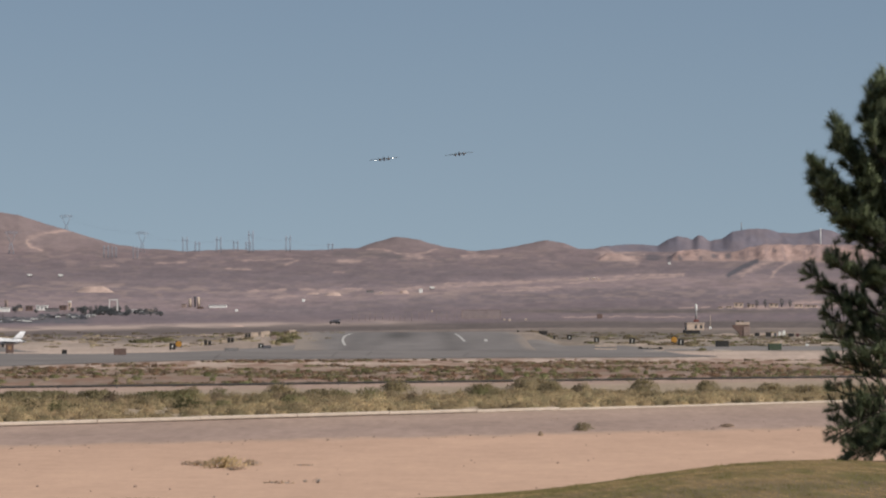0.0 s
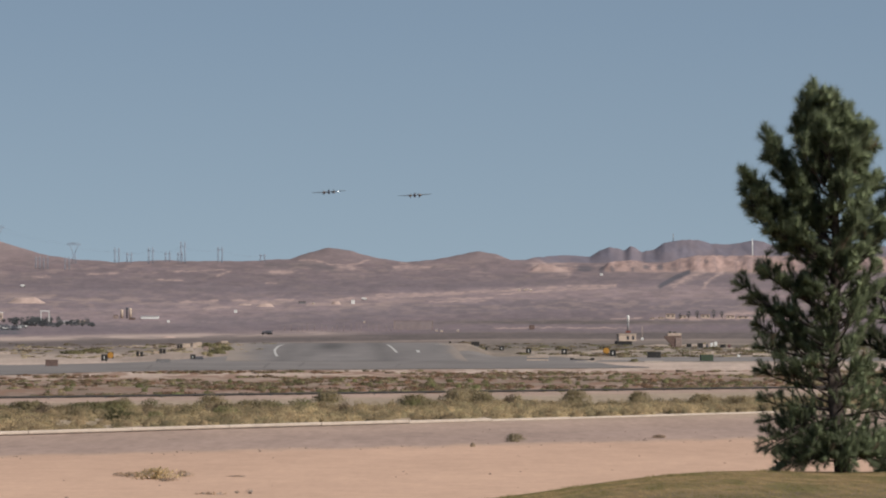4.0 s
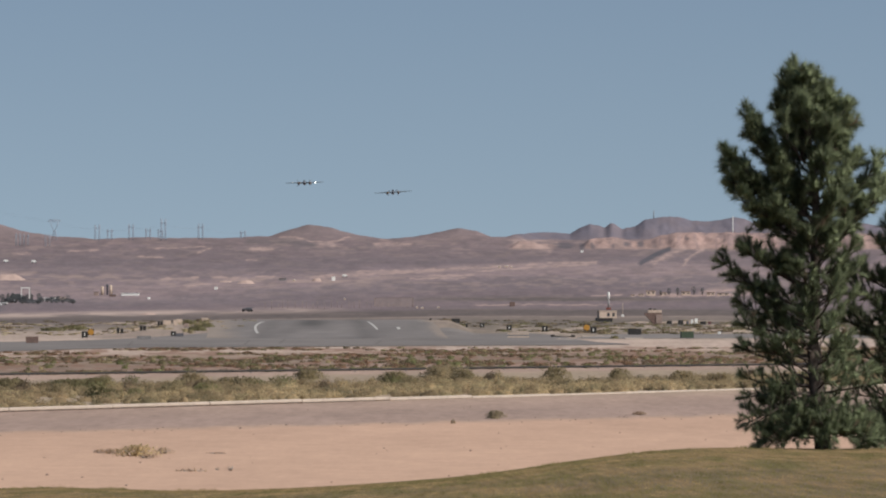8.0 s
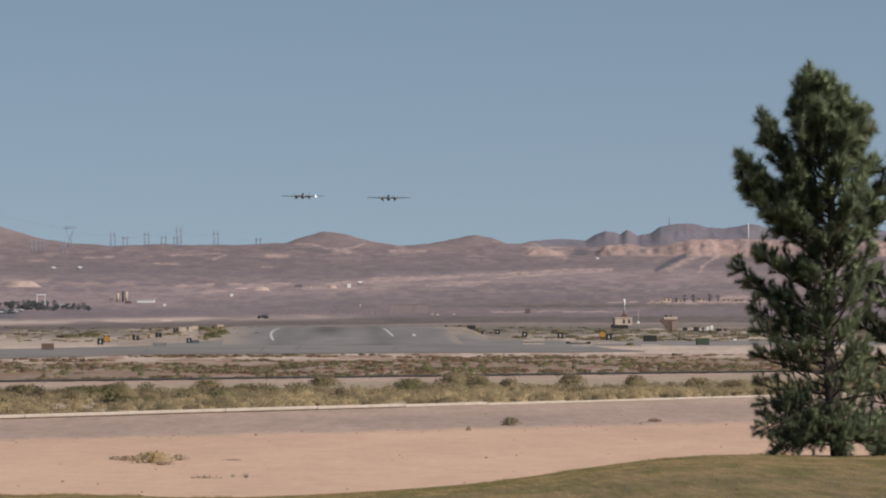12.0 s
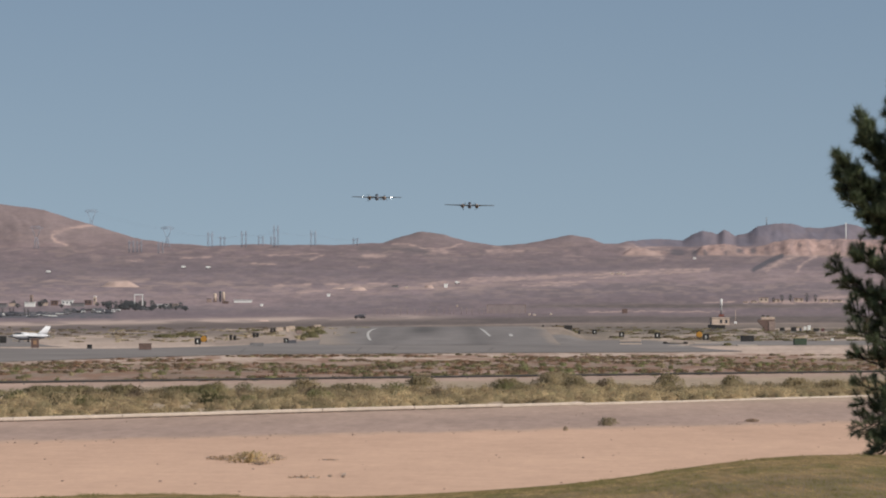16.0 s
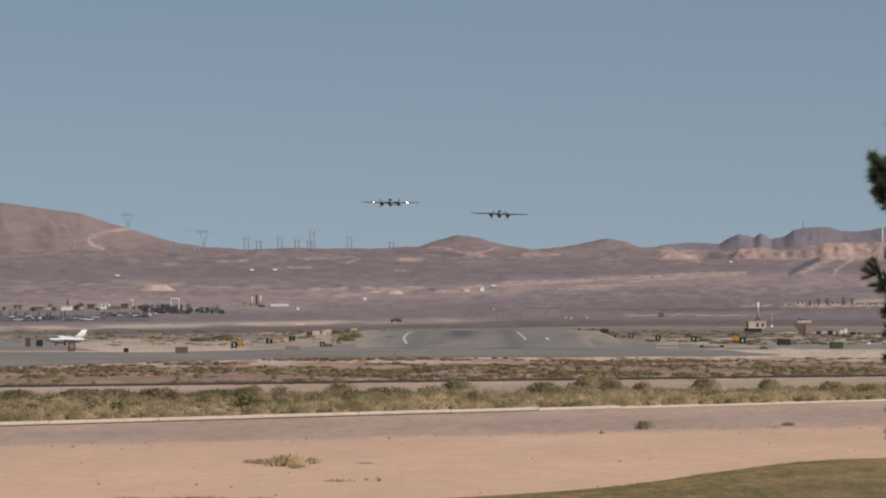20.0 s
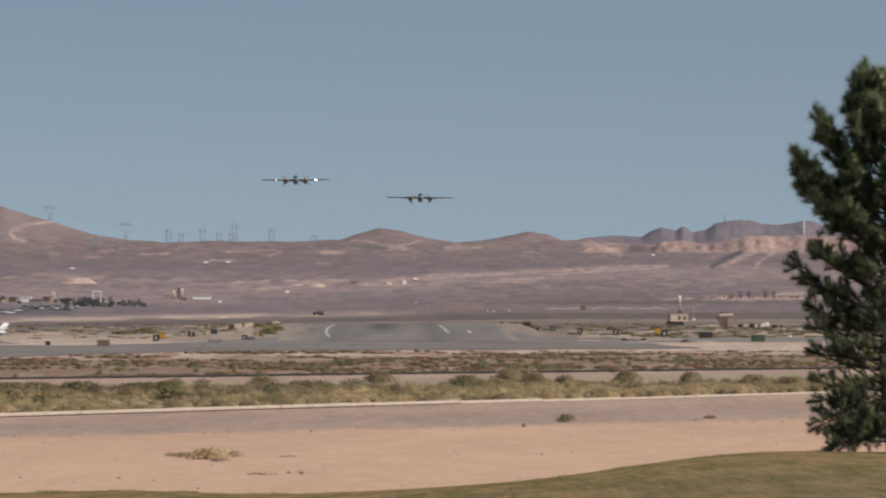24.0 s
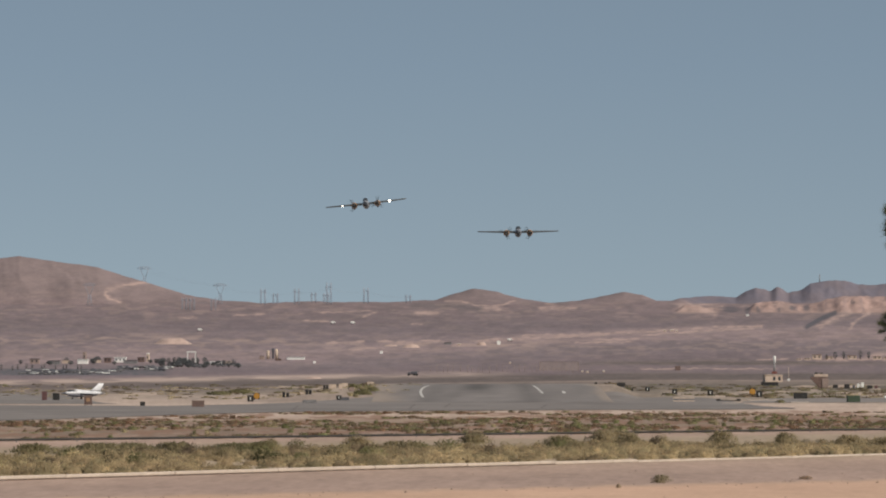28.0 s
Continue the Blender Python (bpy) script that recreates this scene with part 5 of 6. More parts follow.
    part("vent", boxed(-8 * s, -3 * s, 1.5, 4.5, 25 * s, 28 * s, bev=0.1), MAT["dark"], root)
    part("vent", boxed(0 * s, 5 * s, 1.5, 4.5, 25 * s, 27.5 * s, bev=0.1), MAT["dark"], root)
    # dark lorry on the far track
    root, s = put("lorry", -346, -12, "dusty slate-grey lorry parked on the far track", "lorry")
    part("chassis", boxed(-10 * s, 10 * s, -1.1, 1.1, 0.6, 1.1, bev=0.05), MAT["dark"], root)
    part("cab", boxed(-9 * s, -4 * s, -1.1, 1.1, 1.1, 2.2, bev=0.25), MAT["slate"], root)
    part("load_bed", boxed(-3.4 * s, 8 * s, -1.15, 1.15, 1.1, 2.6, bev=0.25), MAT["slate"], root)
    part("tailboard", boxed(8 * s, 11.5 * s, -1.0, 1.0, 2.2, 2.6, bev=0.05), MAT["slate"], root)
    for x in (-7.5, 2.5, 7):
        for y in (-1.0, 1.0):
            part("wheel", tubed([(x * s, y - 0.18, 0.5), (x * s, y + 0.18, 0.5)], [0.55, 0.55], 14), MAT["rubber"], root)
    # wide pale screen on the slope
    root, s = put("range_screen", -87, -3, "wide pale tan screen wall on the far plain", "wall")
    part("wall", boxed(-34 * s, 34 * s, 0, 0.8, -0.3, 15 * s, bev=0.1), MAT["screen"], root)
    for k in (-1, 1):
        part("post", boxed(k * 34 * s - 0.25, k * 34 * s + 0.25, -0.12, 0.9, -0.3, 15.6 * s), MAT["tan"], root)
    part("capping", boxed(-34 * s, 34 * s, -0.1, 0.9, 15 * s, 15.6 * s), MAT["tan"], root)
    # row of thin poles added to draw the upright streaks of heat shimmer
    for k in range(26):
        a = -314 + k * 10.4 + random.uniform(-3, 3)
        root, s = put("streak_pole", a, -6 + random.uniform(-1.5, 1.5), "thin pole added for an upright shimmer streak", "pole", "approach-light poles")
        h = random.uniform(9, 15) * s
        part("shaft", tubed([(0, 0, -0.3), (0, 0, h)], [0.13, 0.1], 6), MAT["tan"], root)
        part("cross_bar", boxed(-0.7, 0.7, -0.06, 0.06, h - 0.08, h + 0.08), MAT["grey"], root)


build_airfield()


def fighter():
    p = foot(-934, -54)
    root = thing("jet_fighter", Matrix.Translation(p) @ pose(0, 0, 0.0, 0, 0, -46) @ Matrix.Scale(0.88, 4), "white jet fighter parked on the apron", "aircraft")
    Z = 1.75
    bm = bmesh.new()
    loft(bm, [(-7.6, 0.05, 0.05, Z + 0.1), (-6.6, 0.30, 0.28, Z + 0.14), (-5.2, 0.48, 0.44, Z + 0.22), (-3.0, 0.58, 0.54, Z + 0.22), (0.0, 0.8, 0.52, Z + 0.2), (3.0, 0.7, 0.48, Z + 0.2), (5.6, 0.5, 0.4, Z + 0.18), (7.0, 0.4, 0.34, Z + 0.15)])
    part("fuselage", bm, MAT["jet"], root)
    # lower shell in dark slate: the body's underside shading put into colour
    bm = bmesh.new()
    loft(bm, [(-6.0, 0.3, 0.2, Z - 0.15), (-4.5, 0.57, 0.5, Z - 0.3), (-2.5, 0.70, 0.66, Z - 0.45), (0.0, 0.92, 0.66, Z - 0.45), (3.0, 0.82, 0.58, Z - 0.38), (5.6, 0.56, 0.4, Z - 0.2)])
    part("belly", bm, MAT["slate"], root, "underside in dark grey for its shade")
    bm = bmesh.new()
    loft(bm, [(-7.9, 0.03, 0.03, Z + 0.08), (-7.3, 0.20, 0.20, Z + 0.1), (-6.5, 0.36, 0.38, Z + 0.12), (-6.1, 0.42, 0.46, Z + 0.13)])
    part("radome", bm, MAT["slate"], root, "dark grey nose cone")
    bm = bmesh.new()
    loft(bm, [(-2.9, 0.30, 0.30, Z + 0.85), (-2.0, 0.42, 0.42, Z + 0.85), (0.0, 0.40, 0.36, Z + 0.75), (3.0, 0.25, 0.25, Z + 0.65)])
    part("spine", bm, MAT["jet"], root)
    for side in (-1, 1):
        tank = part("drop_tank", tubed([(side * 2.6, -2.0, Z - 0.75), (side * 2.6, -1.2, Z - 0.75), (side * 2.6, 1.6, Z - 0.75), (side * 2.6, 3.0, Z - 0.72)], [0.05, 0.3, 0.3, 0.05], 12), MAT["grey"], root)
    bm = bmesh.new()
    loft(bm, [(-5.6, 0.05, 0.05, Z + 0.62), (-4.9, 0.36, 0.42, Z + 0.72), (-3.9, 0.42, 0.46, Z + 0.72), (-2.6, 0.36, 0.36, Z + 0.75), (-1.6, 0.12, 0.1, Z + 0.75)])
    part("canopy", bm, MAT["glass"], root, "dark glass canopy")
    for side in (-1, 1):
        bm = bmesh.new()
        panel(bm, [(side * 0.5, -1.6, 5.4, Z, 0.10), (side * 4.6, 1.9, 1.4, Z - 0.05, 0.04)], 6)
        part("wing", bm, MAT["jet"], root)
        bm = bmesh.new()
        panel(bm, [(side * 0.5, 4.6, 2.4, Z + 0.05, 0.06), (side * 2.7, 6.3, 1.0, Z, 0.03)], 6)
        part("tailplane", bm, MAT["jet"], root)
        leg = part("main_gear", tubed([(side * 0.7, 0.6, Z - 0.5), (side * 1.1, 0.6, 0.35)], [0.09, 0.07], 8), MAT["grey"], root)
        part("tyre", tubed([(side * 1.1 - 0.12, 0.6, 0.34), (side * 1.1 + 0.12, 0.6, 0.34)], [0.36, 0.36], 14), MAT["rubber"], leg)
    bm = bmesh.new()
    panel(bm, [(0, 2.6, 4.2, 0, 0.10), (1.0, 4.3, 3.2, 0, 0.08), (2.5, 6.2, 2.1, 0, 0.05)], 6)
    bmesh.ops.rotate(bm, verts=bm.verts, cent=(0, 0, 0), matrix=Euler((0, radians(-90), 0)).to_matrix())
    bmesh.ops.translate(bm, verts=bm.verts, vec=(0, 0, Z + 0.55))
    part("tail_fin", bm, MAT["jet"], root)
    bm = bmesh.new()
    loft(bm, [(-3.2, 0.48, 0.38, Z - 0.75), (-1.5, 0.52, 0.42, Z - 0.72), (1.5, 0.4, 0.3, Z - 0.6), (3.0, 0.2, 0.15, Z - 0.45)])
    part("air_intake", bm, MAT["grey"], root)
    part("nozzle", tubed([(0, 6.9, Z + 0.1), (0, 7.7, Z + 0.1)], [0.42, 0.34], 14), MAT["steel"], root)
    leg = part("nose_gear", tubed([(0, -3.6, Z - 0.6), (0, -3.6, 0.28)], [0.07, 0.06], 8), MAT["grey"], root)
    part("tyre", tubed([(-0.09, -3.6, 0.28), (0.09, -3.6, 0.28)], [0.28, 0.28], 14), MAT["rubber"], leg)


fighter()


# ---- the town and the far slope ----
def house(a, e, w, h, mat, label, category="building", group="buildings of the far town", roof="roof", windows=0, turn=0.0):
    root, s = put("building", a, e, label, category, group, turn)
    W, H = w * s / 2, h * s
    D = max(W * 1.1, 5)
    part("wall", boxed(-W, W, 0, D, -1.0, H * 0.9, bev=0.08), MAT[mat], root)
    eave = min(0.4, W * 0.12)
    part("roof", boxed(-W - eave, W + eave, -eave, D + eave, H * 0.9, H, bev=0.1), MAT[roof], root)
    for k in range(windows):
        x = -W + (k + 0.5) * 2 * W / windows
        part("window", boxed(x - W * 0.35 / windows, x + W * 0.35 / windows, -0.12, 0.0, H * 0.35, H * 0.68), MAT["glass"], root)
    return root


def round_tree(a, e, w, h, seed, group="trees of the far town"):
    rng = np.random.default_rng(seed)
    root, s = put("tree", a, e, "dusty dark green tree beside buildings", "tree", group)
    W, H = w * s, h * s
    part("trunk", tubed([(0, 0, -0.3), (0.1, 0, H * 0.3), (0, 0.1, H * 0.6)], [0.35, 0.28, 0.15], 7), MAT["bark"], root)
    n = 420
    az, u = rng.uniform(0, math.tau, n), rng.uniform(-1, 1, n)
    r = np.sqrt(1 - u * u) * rng.uniform(0.6, 1.0, n) * (1 + 0.25 * np.sin(3 * az + seed))
    p = np.stack([np.cos(az) * r * W / 2, np.sin(az) * r * W / 2, H * (0.58 + 0.4 * u)], -1)
    f = rng.normal(0, 1, (n, 3, 3)) * W * 0.055
    mesh_of("crown", (p[:, None] + f).reshape(-1, 3), np.arange(3 * n).reshape(-1, 3), MAT["canopy"], root)


def car(a, e, mat, label, length=4.6, group="parked cars", turn=0.0):
    root, s = put("car", a, e, label, "car", group, turn)
    L = length / 2
    part("body", boxed(-L, L, -0.9, 0.9, 0.35, 0.95, bev=0.15), MAT[mat], root)
    part("cabin", boxed(-L * 0.55, L * 0.5, -0.8, 0.8, 0.93, 1.5, bev=0.2), MAT["slate"], root)
    for x in (-0.6, 0.6):
        for y in (-0.82, 0.82):
            part("wheel", tubed([(x * L, y - 0.1, 0.33), (x * L, y + 0.1, 0.33)], [0.33, 0.33], 10), MAT["rubber"], root)
    return root


DRIVEN = []


def lorry_parts(root, s):
    part("body", boxed(-4.0 * s, 2.4 * s, -1.2, 1.2, 0.7, 3.4 * s + 0.7, bev=0.1), MAT["white"], root)
    part("cab", boxed(2.6 * s, 4.4 * s, -1.1, 1.1, 0.6, 2.6 * s + 0.6, bev=0.2), MAT["white"], root)
    part("windscreen", boxed(4.4 * s - 0.02, 4.4 * s + 0.06, -0.95, 0.95, 1.6 * s + 0.4, 2.4 * s + 0.5), MAT["glass"], root)
    for x in (-3, 3.2):
        for y in (-1.1, 1.1):
            part("wheel", tubed([(x * s, y - 0.15, 0.5), (x * s, y + 0.15, 0.5)], [0.5, 0.5], 10), MAT["rubber"], root)


def build_town():
    house(-933, 9, 18, 8, "white", "long low white building in the far town", roof="white")
    house(-866, 12, 20, 9, "white", "white flat-roofed building in the far town", roof="white", windows=3)
    house(-909, 11, 16, 6, "cream", "low cream building in the far town")
    house(-930, 12, 5, 18, "tan", "tall tan block tower in the far town", roof="tan", windows=1)
    house(-817, 13, 4.5, 15, "cream", "slim cream tower in the far town", roof="white", windows=1)
    house(-889, 11, 12, 9, "brown", "brown brick building in the far town", windows=2)
    house(-848, 9, 24, 7, "grey", "low grey shed in the far town")
    house(-829, 12, 12, 9, "brown", "brown brick building in the far town", windows=2)
    house(-984, 8, 20, 7, "grey", "low grey shed in the far town")
    house(-1019, 9, 16, 9, "tan", "tan building in the far town", windows=2)
    house(-964, 10, 12, 6, "cream", "low cream building in the far town")
    house(-696, 8, 20, 6, "white", "low white building among trees", roof="white")
    house(-714, 9, 9, 7, "grey", "small grey building among trees")
    house(-674, 10, 10, 5, "cream", "small cream building at the town's edge")
    house(-662, 7, 14, 4, "grey", "low grey shed at the town's edge")
    house(-614, 17, 8, 7, "tan", "small tan building below the silos")
    house(-554, 17, 31, 5, "white", "long low white building on the slope", roof="white")
    house(-585, 15, 10, 4, "brown", "low brown building below the silos")
    house(-194, 43, 6, 7, "white", "small white building on the slope", roof="white")
    house(-521, 10, 4, 4, "white", "small white hut on the slope", roof="white")
    house(-402, 27, 5, 5, "white", "small white hut on the slope", roof="white")
    house(-284, 43, 12, 4, "grey", "low grey building on the slope")
    house(246, 93, 5, 3.5, "white", "small white building below the mesa", roof="white")
    for a, e, w in ((100, 67, 5), (112, 68, 7), (121, 67, 4), (-46, -6, 4), (-37, -7, 5), (-8, -6, 4), (-264, 42, 5), (-174, 9, 3)):
        house(a, e, w, 3.2, "cream", "small pale hut far off on the plain", roof="white", group="small far huts")
    for a, e, w, h in ((368, 17, 16, 9), (390, 17, 12, 6), (430, 17, 16, 7), (351, 16, 10, 4), (474, 16, 14, 6), (496, 16, 20, 5), (336, 16, 8, 3)):
        house(a, e, w, h, "cream", "low cream house in a row across the plain", group="row of cream houses", roof="tan", windows=2)
    for k, (a, e, w, h) in enumerate(((400, 17, 8, 13), (415, 17, 7, 14), (444, 17, 8, 15), (459, 17, 7, 13), (385, 17, 5, 9))):
        round_tree(a, e, w, h, 40 + k, "trees by the cream houses")
    for k in range(34):
        a = -784 + random.choice((random.uniform(-260, -60), random.uniform(-12, 36), random.uniform(-10, 110), random.uniform(-30, 60)))
        round_tree(a, 12 - random.uniform(0, 6), random.uniform(7, 13), random.uniform(6, 11), 60 + k)
    # a dense grove round the gantry, and slim palms along the car park
    for k in range(17):
        round_tree(-796 + 8.6 * k + random.uniform(-3, 3), random.uniform(2, 6), random.uniform(8, 13), random.uniform(7, 12), 120 + k)
    for k in range(12):
        round_tree(-1075 + 13 * k + random.uniform(-5, 5), random.uniform(-3, 0), random.uniform(3.5, 5), random.uniform(9, 12), 160 + k)
    # silos
    for a, e, h in ((-603, 18, 15), (-588, 18, 18)):
        root, s = put("silo", a, e, "tall cream cylindrical silo with a domed top", "silo", "silos")
        part("barrel", tubed([(0, 0, -0.5), (0, 0, h * s * 0.93), (0, 0, h * s)], [2.7 * s, 2.7 * s, 1.3 * s], 18), MAT["cream"], root)
        part("ladder", boxed(2.75 * s, 3.2 * s, -0.3, 0.3, 0, h * s * 0.9), MAT["steel"], root)
    root, s = put("elevator_tower", -594.5, 18, "dark slim elevator tower between pale silos", "tower", "silos")
    part("shaft", boxed(-1.3 * s, 1.3 * s, 1.0, 3.4, -0.5, 17 * s, bev=0.08), MAT["slate"], root)
    part("head_house", boxed(-1.9 * s, 1.9 * s, 0.6, 3.8, 15 * s, 19 * s, bev=0.1), MAT["slate"], root)
    # white gantry
    root, s = put("gantry", -739, 7, "white square portal gantry above trees", "gantry")
    for x in (-7, 7):
        part("post", boxed((x - 0.55) * s, (x + 0.55) * s, -0.5, 0.5, -0.5, 24 * s), MAT["white"], root)
    part("beam", boxed(-8.2 * s, 8.2 * s, -0.6, 0.6, 22.6 * s, 24.2 * s), MAT["white"], root)
    part("stair_tower", boxed(6 * s, 8.6 * s, 0.6, 3.0, -0.5, 20 * s), MAT["grey"], root)
    # parked cars in front of the town
    kinds = [("white", "white parked car in the town's car park"), ("grey", "grey parked car in the town's car park"), ("slate", "dark slate parked car in the town's car park"), ("grey", "grey parked car in the town's car park"), ("dark", "dark parked car in the town's car park")]
    for k in range(120):
        m, lab = kinds[min(int(random.random() * 5), 4)]
        a = -784 + random.uniform(-265, 10) if k < 95 else -784 + random.uniform(10, 140)
        car(a, (random.uniform(-10.5, -3) if a < -870 else random.uniform(-3, 3)) if k < 95 else random.uniform(3, 8), m, lab, random.uniform(4.2, 6.5), turn=random.uniform(-20, 20))
    # white lorries on a track along the far slope; three of them drive
    root, s = put("box_lorry", -174, 48, "white box lorry parked on the far slope", "lorry", "white lorries on the slope")
    lorry_parts(root, s)
    for a, e in ((-888, 71.5), (-833, 71.5), (-1133, 69)):
        root, s = put("box_lorry", a, e, "white box lorry driving along the far slope", "lorry", "white lorries on the slope")
        lorry_parts(root, s)
        DRIVEN.append(root)
    # pale spoil heaps
    for k, (a, e, w, h) in enumerate(((-769, 43, 86, 10), (-349, 38, 40, 6), (-384, 40, 34, 3), (-522, -17, 44, 4), (-224, 42, 24, 6))):
        root, s = put("spoil_heap", a, e, "pale sandy spoil heap on the desert slope", "heap", "spoil heaps")
        n, m = 26, 8
        vs, fs = [], []
        for j in range(m + 1):
            for i in range(n):
                az, t = i * math.tau / n, j / m
                r = (1 - t) * (1 + 0.22 * noise.noise((math.cos(az) * 1.5, math.sin(az) * 1.5, k * 7.1)))
                z = h * s * min(1.0, 2.1 * (math.cos((1 - t) * math.pi) * 0.5 + 0.5)) * (1 + 0.3 * noise.noise((math.cos(az) * r * 3, math.sin(az) * r * 3, k * 3.3)))
                vs.append((math.cos(az) * r * w * s / 2, math.sin(az) * r * w * s * 0.4, z - 0.5))
        for j in range(m):
            for i in range(n):
                fs.append((j * n + i, j * n + (i + 1) % n, (j + 1) * n + (i + 1) % n, (j + 1) * n + i))
        mesh_of("heap_body", vs, fs, MAT["dune"], root, None, True)


build_town()


def strut(bm, p, q, r=0.16):
    tube(bm, [p, q], [r, r], 4)


def pylon(a, d, e_top, style):
    """A far power pylon: two lattice masts with a crossarm, or a wide-headed lattice tower."""
    x = a * d / STEP
    z = float(ground_z(x, d))
    h = EYE + e_top * d / STEP - z
    root = thing("power_pylon", Matrix.Translation((x, d, z)), "hazy grey steel lattice power pylon on the hills", "pylon", "power pylons")
    s = d / STEP
    if style == "twin":
        for k in (-1, 1):
            bm = bmesh.new()
            w = 0.75
            for i in (-1, 1):
                for j in (-1, 1):
                    strut(bm, (k * 3.6 * s + i * w, j * w, -1), (k * 3.6 * s + i * w * 0.6, j * w * 0.6, h), 0.17)
            n = 8
            for q in range(n):
                z0, z1 = h * q / n, h * (q + 1) / n
                strut(bm, (k * 3.6 * s - w, -w, z0), (k * 3.6 * s + w, -w, z1), 0.11)
                strut(bm, (k * 3.6 * s + w, w, z0), (k * 3.6 * s - w, w, z1), 0.11)
            part("mast", bm, MAT["pylon"], root)
        bm = bmesh.new()
        for z1 in (h * 0.76, h * 0.83):
            strut(bm, (-6 * s, 0, z1), (6 * s, 0, z1), 0.1)
        for q in range(8):
            strut(bm, ((-6 + q * 1.5) * s, 0, h * 0.76), ((-4.5 + q * 1.5) * s, 0, h * 0.83), 0.06)
        part("crossarm", bm, MAT["pylon"], root)
        arms = [(-6.5 * s, h * 0.74), (0, h * 0.74), (6.5 * s, h * 0.74)]
    else:
        bm = bmesh.new()
        for k in (-1, 1):
            for j in (-0.8, 0.8):
                strut(bm, (k * 5 * s, j, -1), (k * 1.6 * s, j * 0.6, h * 0.5), 0.2)
                strut(bm, (k * 1.6 * s, j * 0.6, h * 0.5), (k * 7.5 * s, j * 0.5, h * 0.9), 0.2)
        for q in range(6):
            t0, t1 = q / 6, (q + 1) / 6
            for k in (-1, 1):
                strut(bm, (k * (5 - 3.4 * t0) * s, 0, h * 0.5 * t0), (-k * (5 - 3.4 * t1) * s, 0, h * 0.5 * t1), 0.12)
        part("tower_body", bm, MAT["pylon"], root)
        bm = bmesh.new()
        for z1 in (h * 0.9, h):
            strut(bm, (-12 * s, 0, h * 0.92), (-7.5 * s, 0, z1), 0.18)
            strut(bm, (12 * s, 0, h * 0.92), (7.5 * s, 0, z1), 0.18)
            strut(bm, (-7.5 * s, 0, z1), (7.5 * s, 0, z1), 0.18)
        for q in range(10):
            strut(bm, ((-7.5 + 1.5 * q) * s, 0, h * (0.9 if q % 2 else 1.0)), ((-6 + 1.5 * q) * s, 0, h * (1.0 if q % 2 else 0.9)), 0.11)
        part("crossarm", bm, MAT["pylon"], root)
        arms = [(-11 * s, h * 0.88), (0, h * 0.86), (11 * s, h * 0.88)]
    return [Vector((x + ax, d, z + az)) for ax, az in arms]


def build_pylons():
    one = [pylon(a, d, e, "wide") for a, d, e in ((-921, 4390, 152), (-823, 4650, 181), (-688, 4430, 151))]
    two = [pylon(a, d, e, "twin") for a, d, e in ((-612, 4420, 142), (-552, 4420, 143), (-495, 4410, 153), (-429, 4420, 144), (-354, 4440, 131))]
    low = [pylon(a, d, e, "twin") for a, d, e in ((-752, 4260, 127), (-738, 4262, 126), (-700, 4270, 126))]
    three = [pylon(a, d, e, "twin") for a, d, e in ((-590, 4460, 134), (-522, 4460, 135), (-500, 4465, 134))]
    for chain in (one + two, low):
        for p, q in zip(chain, chain[1:]):
            for i in range(3):
                bm = bmesh.new()
                pts = [p[i].lerp(q[i], t) - Vector((0, 0, 2.0 * 4 * t * (1 - t))) for t in np.linspace(0, 1, 9)]
                tube(bm, pts, [0.02] * 9, 4)
                tagged(part("power_cable", bm, MAT["pylon"]), "thin sagging power cable between steel pylons", "cable", "power cables")
    # masts on the buttes
    for a, d, e, w, m in ((373, 4730, 166, 0.5, "grey"), (513, 4560, 156, 0.55, "white")):
        x = a * d / STEP
        z = float(ground_z(x, d))
        h = EYE + e * d / STEP - z
        root = thing("radio_mast", Matrix.Translation((x, d, z)), "slim %s radio mast on the rocky butte" % m, "mast")
        part("shaft", tubed([(0, 0, -1), (0, 0, h)], [w, w * 0.7], 10), MAT[m], root)
        part("cap", tubed([(0, 0, h), (0, 0, h + 0.8)], [w * 0.9, w * 0.3], 10), MAT[m], root)


build_pylons()


